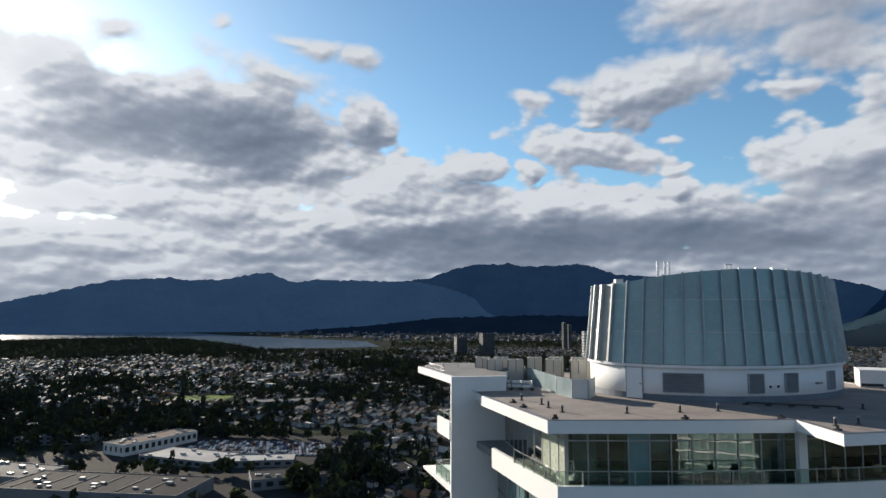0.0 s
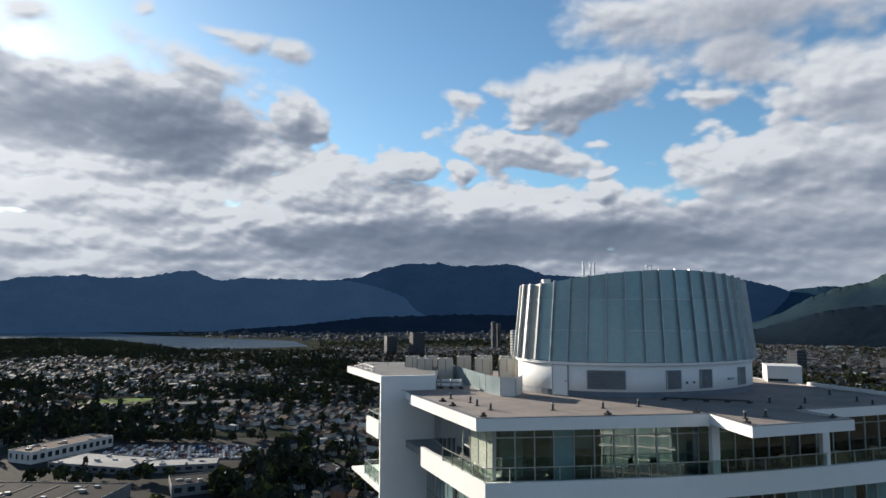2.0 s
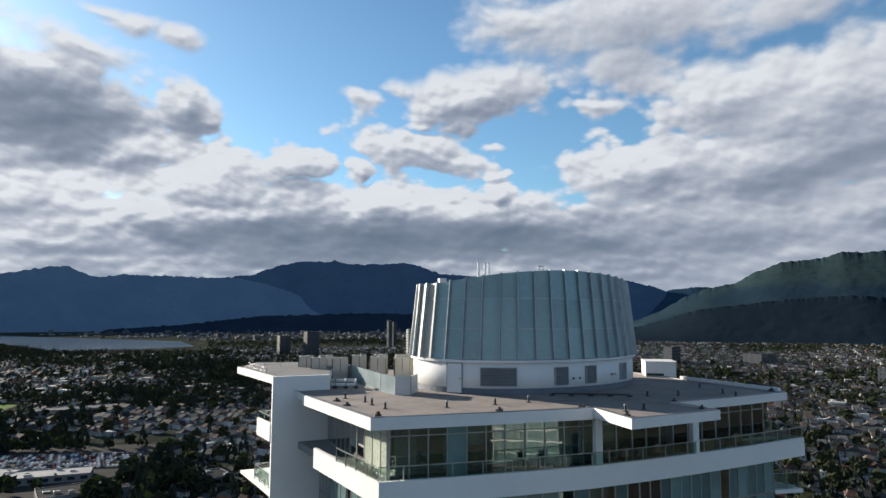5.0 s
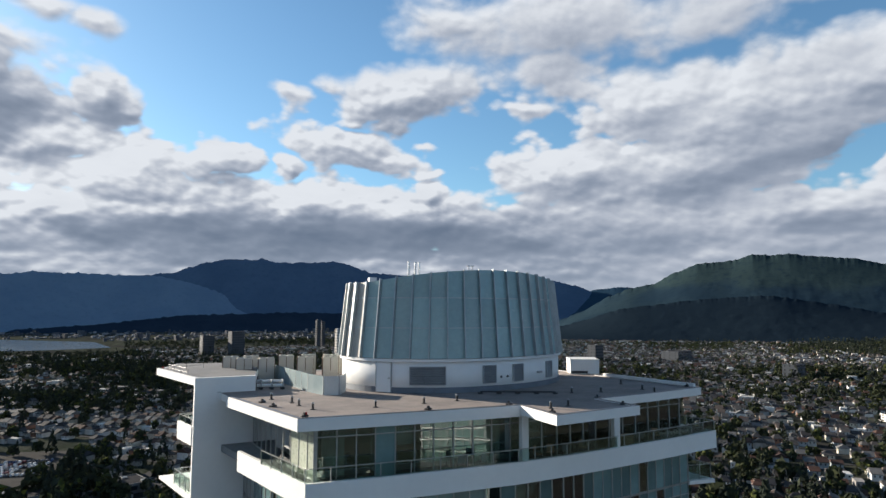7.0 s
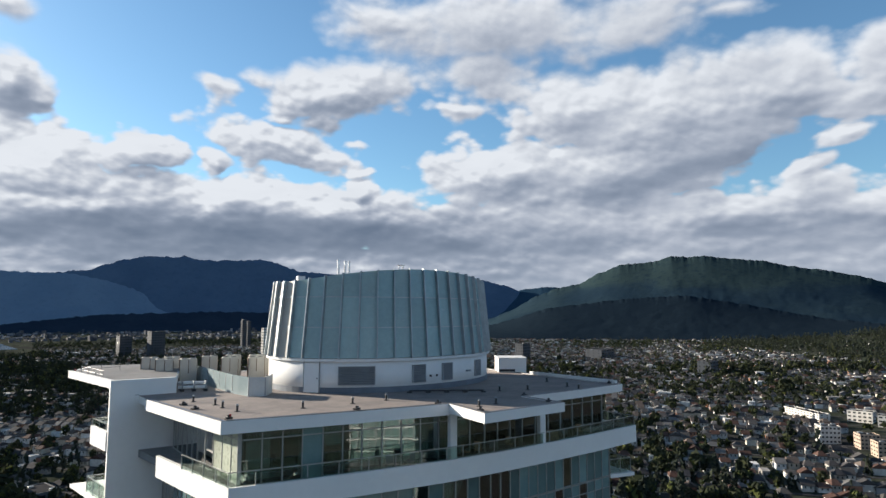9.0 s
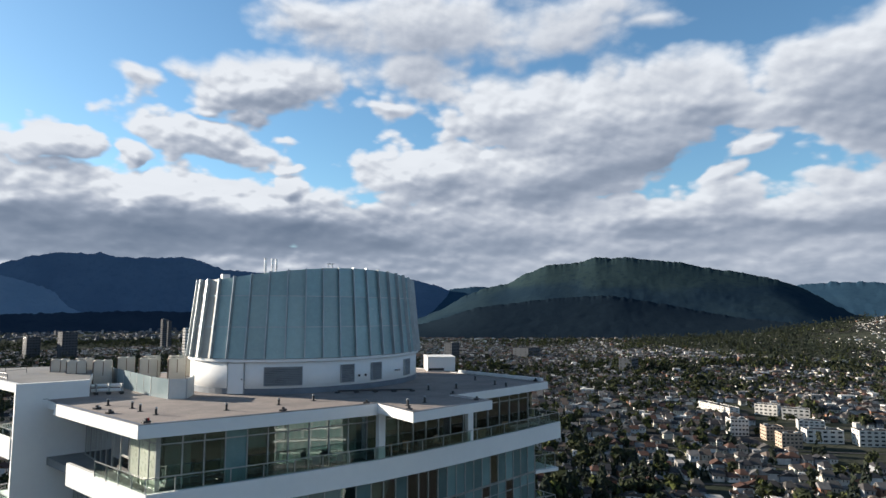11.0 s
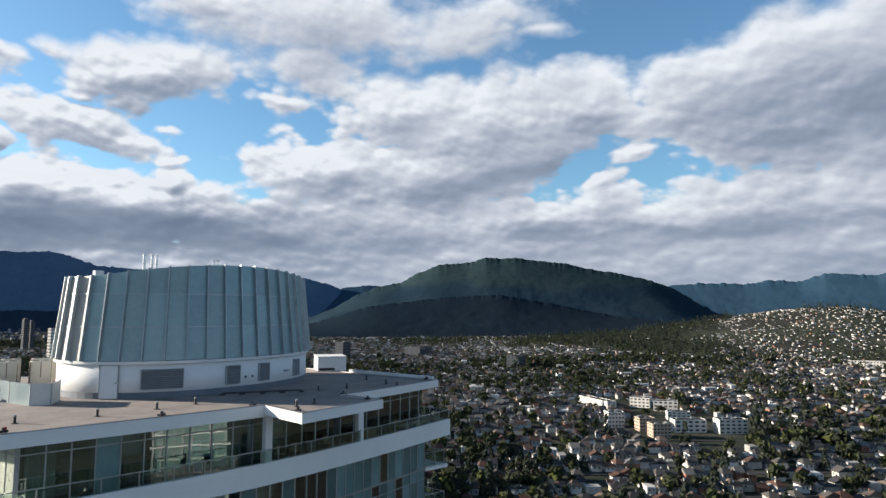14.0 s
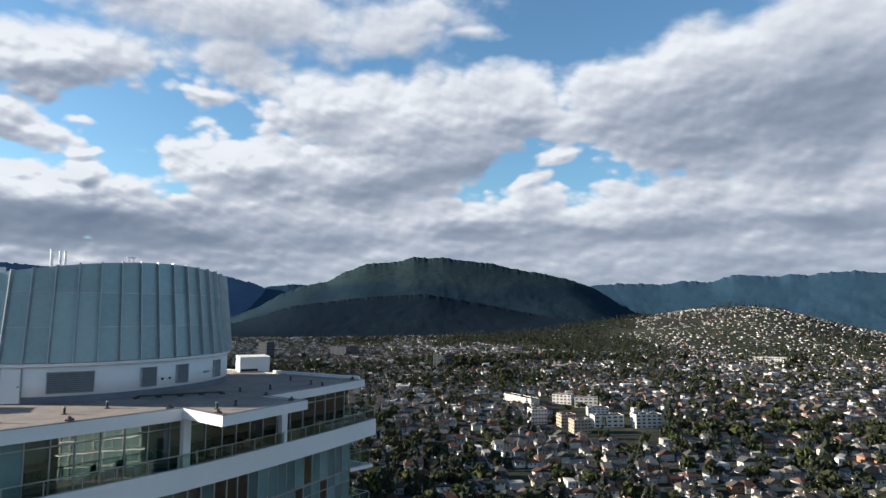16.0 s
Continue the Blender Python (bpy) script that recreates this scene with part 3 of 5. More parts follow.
        j = next(i for i in range(1440) if run[i + 1] >= want)
        out.append(fine[j].lerp(fine[(j + 1) % 1440], (want - run[j]) / max(1e-6, run[j + 1] - run[j])))
    return out


def crest(x):
    """The arched rim: high in the middle, falling to both ends."""
    return EYE + 3.15 - 0.95 * min(1.0, abs((x - 21.4) / 9.2)) ** 2


JOINT = EYE - 3.3
drum = thing("rooftop_drum", "oval rooftop drum clad in frosted blue-grey panels over a white base", "rooftop structure")
wall = drum_ring(0.0, 88)
bm = bmesh.new()
prism(bm, [tuple(p) for p in wall], ROOF - 0.03, JOINT + 0.1)
for f in bm.faces:
    f.smooth = len(f.verts) == 4
part("base_wall", bm, WHITE, drum, "smooth white base wall")
part("flashing", prism(bmesh.new(), [tuple(p) for p in drum_ring(0.03, 88)], ROOF - 0.029, ROOF + 0.36), FLASH, drum, "blue-grey flashing at the foot")
part("ledge", prism(bmesh.new(), [tuple(p) for p in drum_ring(0.2, 88)], JOINT - 0.08, JOINT + 0.1), WHITE, drum)
BAYS = 42
low_ring, top_ring = drum_ring(0.16, BAYS, 0.273), drum_ring(-0.5, BAYS, 0.273)
LEVELS = (JOINT + 0.102, EYE - 1.05, EYE + 1.07)


def drum_at(k, z, out=0.0):
    a, b = low_ring[k % BAYS], top_ring[k % BAYS]
    p = a.lerp(b, (z - JOINT) / (EYE + 3.1 - JOINT))
    q = (p - DRUM).normalized() * out
    return Vector((p.x + q.x, p.y + q.y, z))


def quad_slab(bm, corners, thick):
    n = (corners[1] - corners[0]).cross(corners[3] - corners[0]).normalized() * thick
    a = [bm.verts.new(c) for c in corners]
    b = [bm.verts.new(c - n) for c in corners]
    bm.faces.new(a)
    bm.faces.new(b[::-1])
    for i in range(4):
        j = (i + 1) % 4
        bm.faces.new((a[j], a[i], b[i], b[j]))
    return bm


for k in range(BAYS):
    xa, xb = drum_at(k, EYE + 3).x, drum_at(k + 1, EYE + 3).x
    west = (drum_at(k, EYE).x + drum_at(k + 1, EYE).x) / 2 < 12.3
    for i, z in enumerate(LEVELS):
        if i < 2:
            za = zb = LEVELS[i + 1] - 0.03
        else:
            za, zb = crest(xa), crest(xb)
        corners = [drum_at(k, z + 0.03), drum_at(k + 1, z + 0.03), drum_at(k + 1, zb), drum_at(k, za)]
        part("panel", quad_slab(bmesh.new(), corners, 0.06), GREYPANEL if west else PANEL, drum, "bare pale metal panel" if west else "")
        if i:
            part("transom", quad_slab(bmesh.new(), [drum_at(k, z - 0.03, 0.03), drum_at(k + 1, z - 0.03, 0.03), drum_at(k + 1, z + 0.03, 0.03), drum_at(k, z + 0.03, 0.03)], 0.08), FIN, drum)
    top = crest(drum_at(k, EYE + 3).x) + 0.06
    base_in, base_out, top_in, top_out = drum_at(k, JOINT + 0.11, -0.02), drum_at(k, JOINT + 0.11, 0.24), drum_at(k, top, -0.02), drum_at(k, top, 0.24)
    t = Vector((-(base_out - base_in).y, (base_out - base_in).x, 0)).normalized() * 0.035
    bm = bmesh.new()
    v = [bm.verts.new(p) for p in (base_in - t, base_out - t, top_out - t, top_in - t, base_in + t, base_out + t, top_out + t, top_in + t)]
    for f in ((0, 1, 2, 3), (5, 4, 7, 6), (1, 5, 6, 2), (4, 0, 3, 7), (3, 2, 6, 7), (4, 5, 1, 0)):
        bm.faces.new([v[i] for i in f])
    part("fin", bm, FIN, drum)
# vaulted lid just under the rim
bm = bmesh.new()
lid = [bm.verts.new((p.x, p.y, crest(p.x) - 0.25)) for p in drum_ring(-0.67, 88)]
hub = bm.verts.new((DRUM.x + 1, DRUM.y, crest(DRUM.x + 1) - 0.15))
for i in range(88):
    bm.faces.new((lid[i], lid[(i + 1) % 88], hub))
part("lid", bm, DECK, drum)


def on_drum(x, out=0.0):
    """The place on the drum's near wall at plan x, and the turn of a thing set against it."""
    ring = [p for p in drum_ring(out, 360) if p.y < DRUM.y]
    i = min(range(1, len(ring) - 1), key=lambda k: abs(ring[k].x - x))
    d = ring[i + 1] - ring[i - 1]
    d = d if d.x > 0 else -d
    return ring[i], math.degrees(math.atan2(d.y, d.x))


# door of the drum
p, turn = on_drum(12.95)
door = new("door")
door.parent, door.matrix_world = drum, pose(p.x, p.y, ROOF - 0.03, 0, 0, turn)
tagged(door, "plain white steel door")
part("leaf", boxed(-0.56, -0.10, 0.05, 0.56, 0.02, 2.05, bevel=0.01), WHITE, door)
part("hinge_bar", boxed(-0.60, -0.12, 0.03, -0.565, 0.02, 2.1), LOUVRE, door)
part("hinge_bar", boxed(0.565, -0.12, 0.03, 0.60, 0.02, 2.1), LOUVRE, door)
part("handle", boxed(0.42, -0.16, 0.98, 0.5, -0.102, 1.06), STEEL, door)


def louvre(x, wide, z0, z1):
    p, turn = on_drum(x)
    vent = new("louvre")
    vent.parent, vent.matrix_world = drum, pose(p.x, p.y, 0, 0, 0, turn)
    tagged(vent, "grey slatted louvre vent")
    part("backing", boxed(-wide / 2, -0.05, z0, wide / 2, 0.1, z1), BLACK, vent)
    count = round((z1 - z0) / 0.125)
    for i in range(count):
        z = z0 + (i + 0.5) * (z1 - z0) / count
        bm = bmesh.new()
        quad_slab(bm, [Vector((-wide / 2, -0.15, z - 0.05)), Vector((wide / 2, -0.15, z - 0.05)), Vector((wide / 2, -0.05, z + 0.035)), Vector((-wide / 2, -0.05, z + 0.035))], 0.012)
        part("slat", bm, LOUVRE, vent)
    for a, b in ((-wide / 2 - 0.05, -wide / 2), (wide / 2, wide / 2 + 0.05)):
        part("jamb", boxed(a, -0.15, z0, b, 0.1, z1), LOUVRE, vent)
    part("head", boxed(-wide / 2 - 0.05, -0.15, z1, wide / 2 + 0.05, 0.1, z1 + 0.05), LOUVRE, vent)


louvre(15.7, 2.45, EYE - 4.95, EYE - 3.75)
louvre(20.25, 1.0, EYE - 4.95, EYE - 3.75)
louvre(22.75, 0.95, EYE - 4.95, EYE - 3.75)
louvre(26.45, 0.9, EYE - 4.95, EYE - 3.75)
for x in (21.2, 21.8):
    p, turn = on_drum(x)
    fitting = part("wall_box", boxed(-0.06, -0.1, -0.07, 0.06, 0.02, 0.07, bevel=0.01), BLACK, drum)
    fitting.matrix_world = pose(p.x, p.y, EYE - 4.55, 0, 0, turn)
p, turn = on_drum(25.1)
fitting = part("wall_lamp", boxed(-0.22, -0.25, -0.05, 0.22, 0.02, 0.08, bevel=0.02), LOUVRE, drum)
fitting.matrix_world = pose(p.x, p.y, EYE - 4.45, 0, 0, turn)

# flues and boxes on the lid of the drum
for x, y, high, r in ((15.95, 48.0, 4.02, 0.10), (16.55, 48.2, 3.98, 0.085), (16.9, 48.3, 3.98, 0.085)):
    flue = thing("flue_pipe", "bright steel flue pipe with a cap on the drum roof", "flue", "flues on the drum", at=(x, y, 0))
    part("pipe", rod(bmesh.new(), (0, 0, crest(x) - 0.4), (0, 0, EYE + high - 0.06), r, 12), STEEL, flue)
    part("cap", rod(bmesh.new(), (0, 0, EYE + high - 0.06), (0, 0, EYE + high), r * 1.25, 12), STEEL, flue)
vent = thing("roof_ventilator", "small twin steel ventilator on the drum roof", "vent", at=(21.2, 48.0, 0))
for x in (-0.16, 0.16):
    part("stub", rod(bmesh.new(), (x, 0, crest(21.2) - 0.4), (x, 0, EYE + 3.75), 0.06, 10), STEEL, vent)
part("cross_cap", boxed(-0.3, -0.1, EYE + 3.75, 0.3, 0.1, EYE + 3.83, bevel=0.02), STEEL, vent)
hatch = thing("roof_hatch", "small white box on the drum rim", "hatch", at=(12.75, 47.0, 0))
part("housing", boxed(-0.27, -0.25, crest(12.75) - 0.5, 0.27, 0.3, EYE + 2.62, bevel=0.02), WHITE, hatch)
for i, (x, y) in enumerate(((24.3, 46.2), (25.4, 46.8), (26.4, 47.6), (27.2, 48.6))):
    lump = thing("lid_fixing", "dark folded bracket on the drum roof edge", "bracket", "brackets on the drum rim", at=(x, y, crest(x) - 0.22))
    part("foot", boxed(-0.3, -0.1, -0.2, 0.3, 0.1, 0.28, bevel=0.03), BLACK, lump)


# ---- roof plant ----
def outdoor_unit():
    unit = thing("air_conditioner_unit", "cream metal outdoor air-conditioning unit with brown coil side", "air conditioner", "air conditioners on the roof")
    part("casing", boxed(-0.62, -0.38, 0.12, 0.62, 0.38, 1.86, bevel=0.03), CREAM, unit)
    part("coil", boxed(0.625, -0.34, 0.2, 0.66, 0.34, 1.7), RUST, unit, "rust-brown coil grille")
    part("coil", boxed(-0.68, -0.35, 0.16, -0.615, 0.35, 1.82), RUST, unit, "rust-brown coil grille")
    part("slot", boxed(-0.025, -0.402, 0.75, 0.025, -0.386, 1.78), RUST, unit)
    part("front_panel", boxed(-0.56, -0.40, 0.75, -0.03, -0.385, 1.78, bevel=0.004), CREAM, unit)
    part("front_panel", boxed(0.03, -0.40, 0.75, 0.56, -0.385, 1.78, bevel=0.004), CREAM, unit)
    part("service_panel", boxed(-0.56, -0.40, 0.2, 0.56, -0.385, 0.7, bevel=0.004), CREAM, unit)
    for x in (-0.31, 0.31):
        bm = rod(bmesh.new(), (x, 0, 1.86), (x, 0, 1.91), 0.26, 16)
        part("fan_shroud", bm, CREAM, unit)
        part("fan_guard", rod(bmesh.new(), (x, 0, 1.911), (x, 0, 1.93), 0.21, 16), BLACK, unit, "black wire fan guard")
    for x in (-0.5, 0.5):
        part("foot_rail", boxed(x - 0.05, -0.42, 0.0, x + 0.05, 0.42, 0.118), GALV, unit)
    return unit


first = outdoor_unit()
first.matrix_world = pose(4.45, 55.4, ROOF - 0.03, 0, 0, -4)
for x, y, turn in ((6.15, 55.0, -4), (3.55, 57.6, -4), (5.2, 57.8, -4), (8.1, 57.6, -8), (9.35, 55.4, -8), (11.3, 54.6, -8), (10.1, 58.2, -8), (11.9, 57.4, -8), (13.4, 58.5, -8)):
    copy_thing(first, pose(x, y, ROOF - 0.03, 0, 0, turn))

SCREENGLASS = material("frosted_screen_glass", (0.24, 0.30, 0.315), 0.2, second=(0.30, 0.36, 0.37), scale=0.5, grain=0.1)
SHEETMETAL = material("pale_sheet_metal", (0.56, 0.58, 0.57), 0.45, 0.15, second=(0.48, 0.51, 0.51), scale=0.7, grain=0.12)
screen = thing("plant_screen", "low screen of frosted and pale metal sheets round the roof plant", "screen")
line = along([(6.9, 55.6), (8.1, 46.6), (8.74, 44.35), (9.72, 43.95), (10.55, 45.7)], 1.6)
for a, b in zip(line, line[1:]):
    d = (b - a).normalized() * 0.02
    part("sheet", bar(bmesh.new(), a + d, b - d, 0.06, ROOF - 0.03, ROOF + 1.22), SCREENGLASS if a.y > 44.5 and a.x < 9 else SHEETMETAL, screen)
for p in line:
    part("post", boxed(p.x - 0.04, p.y - 0.04, ROOF - 0.03, p.x + 0.04, p.y + 0.04, ROOF + 1.26), GALV, screen)

pipe_run = thing("pipe_run", "white insulated pipes on low blocks beside the wing", "pipes")
for k, z in enumerate((0.25, 0.52)):
    part("pipe", rod(bmesh.new(), (4.9, 49.3 + 0.3 * k, ROOF + z), (6.75, 48.9 + 0.3 * k, ROOF + z), 0.11, 12), WHITE, pipe_run)
for k in range(3):
    part("block", boxed(5.05 + 0.75 * k, 48.95 - 0.16 * k, ROOF - 0.03, 5.27 + 0.75 * k, 49.75 - 0.16 * k, ROOF + 0.14), BLACK, pipe_run)
    part("strap", boxed(5.12 + 0.75 * k, 49.0 - 0.16 * k, ROOF + 0.141, 5.2 + 0.75 * k, 49.7 - 0.16 * k, ROOF + 0.66), GALV, pipe_run)
shed = thing("plant_box", "white plant box on the far roof edge", "plant box", at=(34.0, 51.2, ROOF - 0.03), turn=-26)
part("housing", boxed(-1.3, 0, 0, 1.3, 3.2, 1.3, bevel=0.02), WHITE, shed)
part("vent_strip", boxed(-1.2, -0.03, 0.08, 0.25, -0.002, 0.3), BLACK, shed)
part("lid_sheet", boxed(-1.34, -0.04, 1.301, 1.34, 3.24, 1.35), WHITE, shed)
kerb = thing("roof_kerb", "low white kerb along the roof edge", "kerb")
part("upstand", bar(bmesh.new(), (35.75, 39.3), (34.35, 48.8), 0.25, ROOF + 0.03, ROOF + 0.26), WHITE, kerb)

# small vents standing on the gravel
spigot = thing("roof_vent", "short black roof vent pipe with pale cap", "roof vent", "vents on the roof deck")
part("pipe", rod(bmesh.new(), (0, 0, 0), (0, 0, 0.34), 0.065, 10), BLACK, spigot)
part("collar", rod(bmesh.new(), (0, 0, 0), (0, 0, 0.03), 0.16, 10), BLACK, spigot)
part("cap", rod(bmesh.new(), (0, 0, 0.34), (0, 0, 0.42), 0.075, 10), GALV, spigot)
spigot.matrix_world = pose(6.2, 41.2, ROOF - 0.03)
VENTS = [(6.4, 39.8), (6.9, 38.0), (10.5, 37.6), (13.7, 38.1), (16.1, 38.6), (5.2, 43.2), (20.0, 33.7), (21.5, 34.2), (31.2, 39.6), (25.2, 39.6), (27.4, 39.3), (30.9, 37.9), (32.0, 43.2)]
for x, y in VENTS:
    copy_thing(spigot, pose(x, y, ROOF - 0.03))
mount = thing("edge_anchor", "black roof-edge anchor with a red lamp", "anchor", "anchors on the roof edge")
part("base", boxed(-0.2, -0.14, 0, 0.2, 0.14, 0.1, bevel=0.02), BLACK, mount)
part("arm", boxed(-0.05, -0.05, 0.1, 0.05, 0.05, 0.22), BLACK, mount)
part("lamp", rod(bmesh.new(), (0.12, 0, 0.1), (0.12, 0, 0.24), 0.06, 10), REDLAMP, mount, "red obstruction lamp")
mount.matrix_world = pose(5.95, 35.2, ROOF + 0.03, 0, 0, 20)
plain = thing("edge_anchor", "black metal roof-edge anchor", "anchor", "anchors on the roof edge")
part("base", boxed(-0.2, -0.14, 0, 0.2, 0.14, 0.1, bevel=0.02), BLACK, plain)
part("arm", boxed(-0.05, -0.05, 0.1, 0.05, 0.05, 0.22), BLACK, plain)
part("eye_bolt", rod(bmesh.new(), (0.12, 0, 0.1), (0.12, 0, 0.19), 0.05, 10), GALV, plain)
plain.matrix_world = pose(35.4, 39.7, ROOF + 0.03, 0, 0, 35)
for x, y, z in ((12.95, 35.3, 0.03), (4.5, 42.0, -0.03), (4.9, 39.9, -0.03), (18.4, 35.9, -0.03), (19.2, 32.2, -0.03), (25.0, 33.6, -0.03), (25.3, 36.7, -0.03)):
    copy_thing(plain, pose(x, y, ROOF + z, 0, 0, 35))
copy_thing(mount, pose(-1.75, 57.0, WING_TOP - 0.1, 0, 0, 15))
duct = thing("cable_tray", "black cable tray lying on the roof deck", "cable tray")
part("tray", bar(bmesh.new(), (19.0, 41.4), (23.8, 39.5), 0.12, ROOF + 0.07, ROOF + 0.16), BLACK, duct)
for k in range(5):
    p = Vector((19.0, 41.4)).lerp(Vector((23.8, 39.5)), k / 4)
    part("block", boxed(p.x - 0.15, p.y - 0.1, ROOF - 0.03, p.x + 0.15, p.y + 0.1, ROOF + 0.069), BLACK, duct)
handrail = thing("roof_handrail", "thin grey handrail on the wing roof", "handrail")
line = [Vector((0.2, 50.5)), Vector((-1.2, 55.5)), Vector((1.4, 57.5))]
for a, b in zip(line, line[1:]):
    for z in (0.28, 0.55):
        part("rail", rod(bmesh.new(), (a.x, a.y, WING_TOP - 0.1 + z), (b.x, b.y, WING_TOP - 0.1 + z), 0.014), COPING, handrail)
for p in along(line, 1.8):
    part("post", rod(bmesh.new(), (p.x, p.y, WING_TOP - 0.1), (p.x, p.y, WING_TOP + 0.46), 0.022), COPING, handrail)


# ---- furniture behind the glass and on the terrace ----
def sofa(at, turn):
    s = thing("sofa", "grey upholstered sofa beside the window", "sofa", at=at, turn=turn)
    part("seat", boxed(-1.0, -0.42, 0.12, 1.0, 0.42, 0.42, bevel=0.05), CLOTH, s)
    part("backrest", boxed(-1.0, 0.26, 0.421, 1.0, 0.44, 0.82, bevel=0.05), CLOTH, s)
    for x in (-1.0, 0.84):
        part("armrest", boxed(x, -0.42, 0.421, x + 0.16, 0.25, 0.62, bevel=0.04), CLOTH, s)
    for x in (-0.9, 0.9):
        for y in (-0.35, 0.35):
            part("leg", boxed(x - 0.03, y - 0.03, 0, x + 0.03, y + 0.03, 0.12), BLACK, s)


def table(at, wide, label):
    s = thing("table", label, "table", at=at)
    part("tabletop", boxed(-wide, -0.4, 0.71, wide, 0.4, 0.75, bevel=0.01), TIMBER, s)
    for x in (-wide + 0.08, wide - 0.08):
        for y in (-0.32, 0.32):
            part("leg", boxed(x - 0.03, y - 0.03, 0, x + 0.03, y + 0.03, 0.709), BLACK, s)


def chair(at, turn, label="dark metal terrace chair beside the glass rail", seat_mat=None):
    s = thing("chair", label, "chair", "chairs at the windows", at=at, turn=turn)
    part("seat", boxed(-0.23, -0.23, 0.42, 0.23, 0.23, 0.46, bevel=0.01), seat_mat or CLOTH, s)
    part("backrest", boxed(-0.22, 0.2, 0.48, 0.22, 0.24, 0.9, bevel=0.01), seat_mat or CLOTH, s)
    for x in (-0.2, 0.2):
        for y in (-0.2, 0.2):
            part("leg", boxed(x - 0.02, y - 0.02, 0, x + 0.02, y + 0.02, 0.419), BLACK, s)


sofa((8.3, 38.2, FLOOR + 0.03), 10)
sofa((18.3, 39.6, FLOOR + 0.03), 175)
table((12.4, 38.6, FLOOR + 0.03), 0.9, "wooden dining table inside the glazed room")
for x, y, t in ((11.8, 37.9, 180), (12.9, 37.9, 180), (11.8, 39.4, 0), (12.9, 39.4, 0)):
    chair((x, y, FLOOR + 0.03), t, "dark dining chair at the wooden table")
for x, y, t in ((15.0, 35.35, 160), (16.3, 35.4, 200), (22.5, 36.2, 150), (28.2, 37.6, 190), (29.6, 38.0, 170)):
    chair((x, y, FLOOR), t)
DARKCLOTH = material("charcoal_weave", (0.045, 0.045, 0.05), 0.9, scale=3.0)
RATTAN = material("tan_rattan", (0.30, 0.21, 0.13), 0.8, second=(0.22, 0.15, 0.09), scale=3.0)
for x, y, t in ((20.4, 36.0, 40), (21.4, 36.2, -30), (24.2, 36.75, 20), (31.4, 38.5, -15)):
    chair((x, y, FLOOR), t, "tan woven terrace chair beside the glass rail", RATTAN)
daybed = thing("round_daybed", "dark round woven daybed with a low hood", "daybed", at=(17.3, 37.6, FLOOR + 0.03))
bm = bmesh.new()
bmesh.ops.create_uvsphere(bm, u_segments=20, v_segments=12, radius=1.0, matrix=Matrix.Diagonal((1.15, 0.95, 1.25, 1)))
bmesh.ops.bisect_plane(bm, geom=bm.verts[:] + bm.edges[:] + bm.faces[:], plane_co=(0, 0, 0), plane_no=(0, 0, -1), clear_outer=True)
bmesh.ops.translate(bm, verts=bm.verts[:], vec=(0, 0.1, 0.32))
part("hood", bm, DARKCLOTH, daybed)
part("base", rod(bmesh.new(), (0, 0, 0), (0, 0, 0.32), 1.1, 24), DARKCLOTH, daybed)
part("cushion", rod(bmesh.new(), (0, -0.15, 0.321), (0, -0.15, 0.5), 0.85, 24), CLOTH, daybed)
crate = thing("storage_box", "tan wooden storage box at the terrace rail", "storage box", at=(27.75, 37.2, FLOOR), turn=13)
for k in range(4):
    part("board", boxed(-0.6, -0.3, 0.03 + 0.21 * k, 0.6, 0.3, 0.23 + 0.21 * k, bevel=0.01), RATTAN, crate)
part("lid", boxed(-0.64, -0.34, 0.872, 0.64, 0.34, 0.92, bevel=0.01), RATTAN, crate)
bench = thing("terrace_bench", "long pale cushioned bench along the terrace rail", "bench", at=(33.3, 38.75, FLOOR), turn=14)
part("seat", boxed(-1.5, -0.3, 0.34, 1.5, 0.3, 0.40, bevel=0.01), FRAME, bench)
for k in range(3):
    part("cushion", boxed(-1.48 + k, -0.28, 0.402, -0.52 + k, 0.28, 0.54, bevel=0.04), CURTAIN, bench)
for x in (-1.4, 0, 1.4):
    part("leg", boxed(x - 0.04, -0.26, 0, x + 0.04, 0.26, 0.339), FRAME, bench)
pole = thing("floor_lamp", "white globe floor lamp inside the glazed room", "floor lamp", at=(10.9, 37.0, FLOOR + 0.03))
part("stem", rod(bmesh.new(), (0, 0, 0.02), (0, 0, 1.7), 0.02), BLACK, pole)
part("foot", rod(bmesh.new(), (0, 0, 0), (0, 0, 0.02), 0.15, 14), BLACK, pole)
bm = bmesh.new()
bmesh.ops.create_uvsphere(bm, u_segments=14, v_segments=8, radius=0.22, matrix=Matrix.Translation((0, 0, 1.9)))
part("globe", bm, WHITE, pole)
for (xa, ya), (xb, yb) in (((7.1, 36.1), (8.4, 36.1)), ((17.0, 36.5), (18.2, 36.6)), ((19.6, 36.8), (20.7, 37.0)), ((28.0, 38.5), (29.2, 38.8))):
    drape = thing("curtain", "pale floor-length curtain gathered at the window", "curtain", "curtains at the windows")
    bm = bmesh.new()
    n = 24
    rows = []
    for i in range(n + 1):
        x, y = xa + (xb - xa) * i / n, ya + (yb - ya) * i / n + 0.2 + 0.05 * (i % 2)
        rows.append((bm.verts.new((x, y, FLOOR + 0.05)), bm.verts.new((x, y, SOFFIT_Z - 0.06))))
    for a, b in zip(rows, rows[1:]):
        bm.faces.new((a[0], b[0], b[1], a[1]))
    part("cloth", bm, CURTAIN, drape)


# ---- the land ----
HILL = (math.sin(radians(74.5)) * 2700, math.cos(radians(74.5)) * 2700)


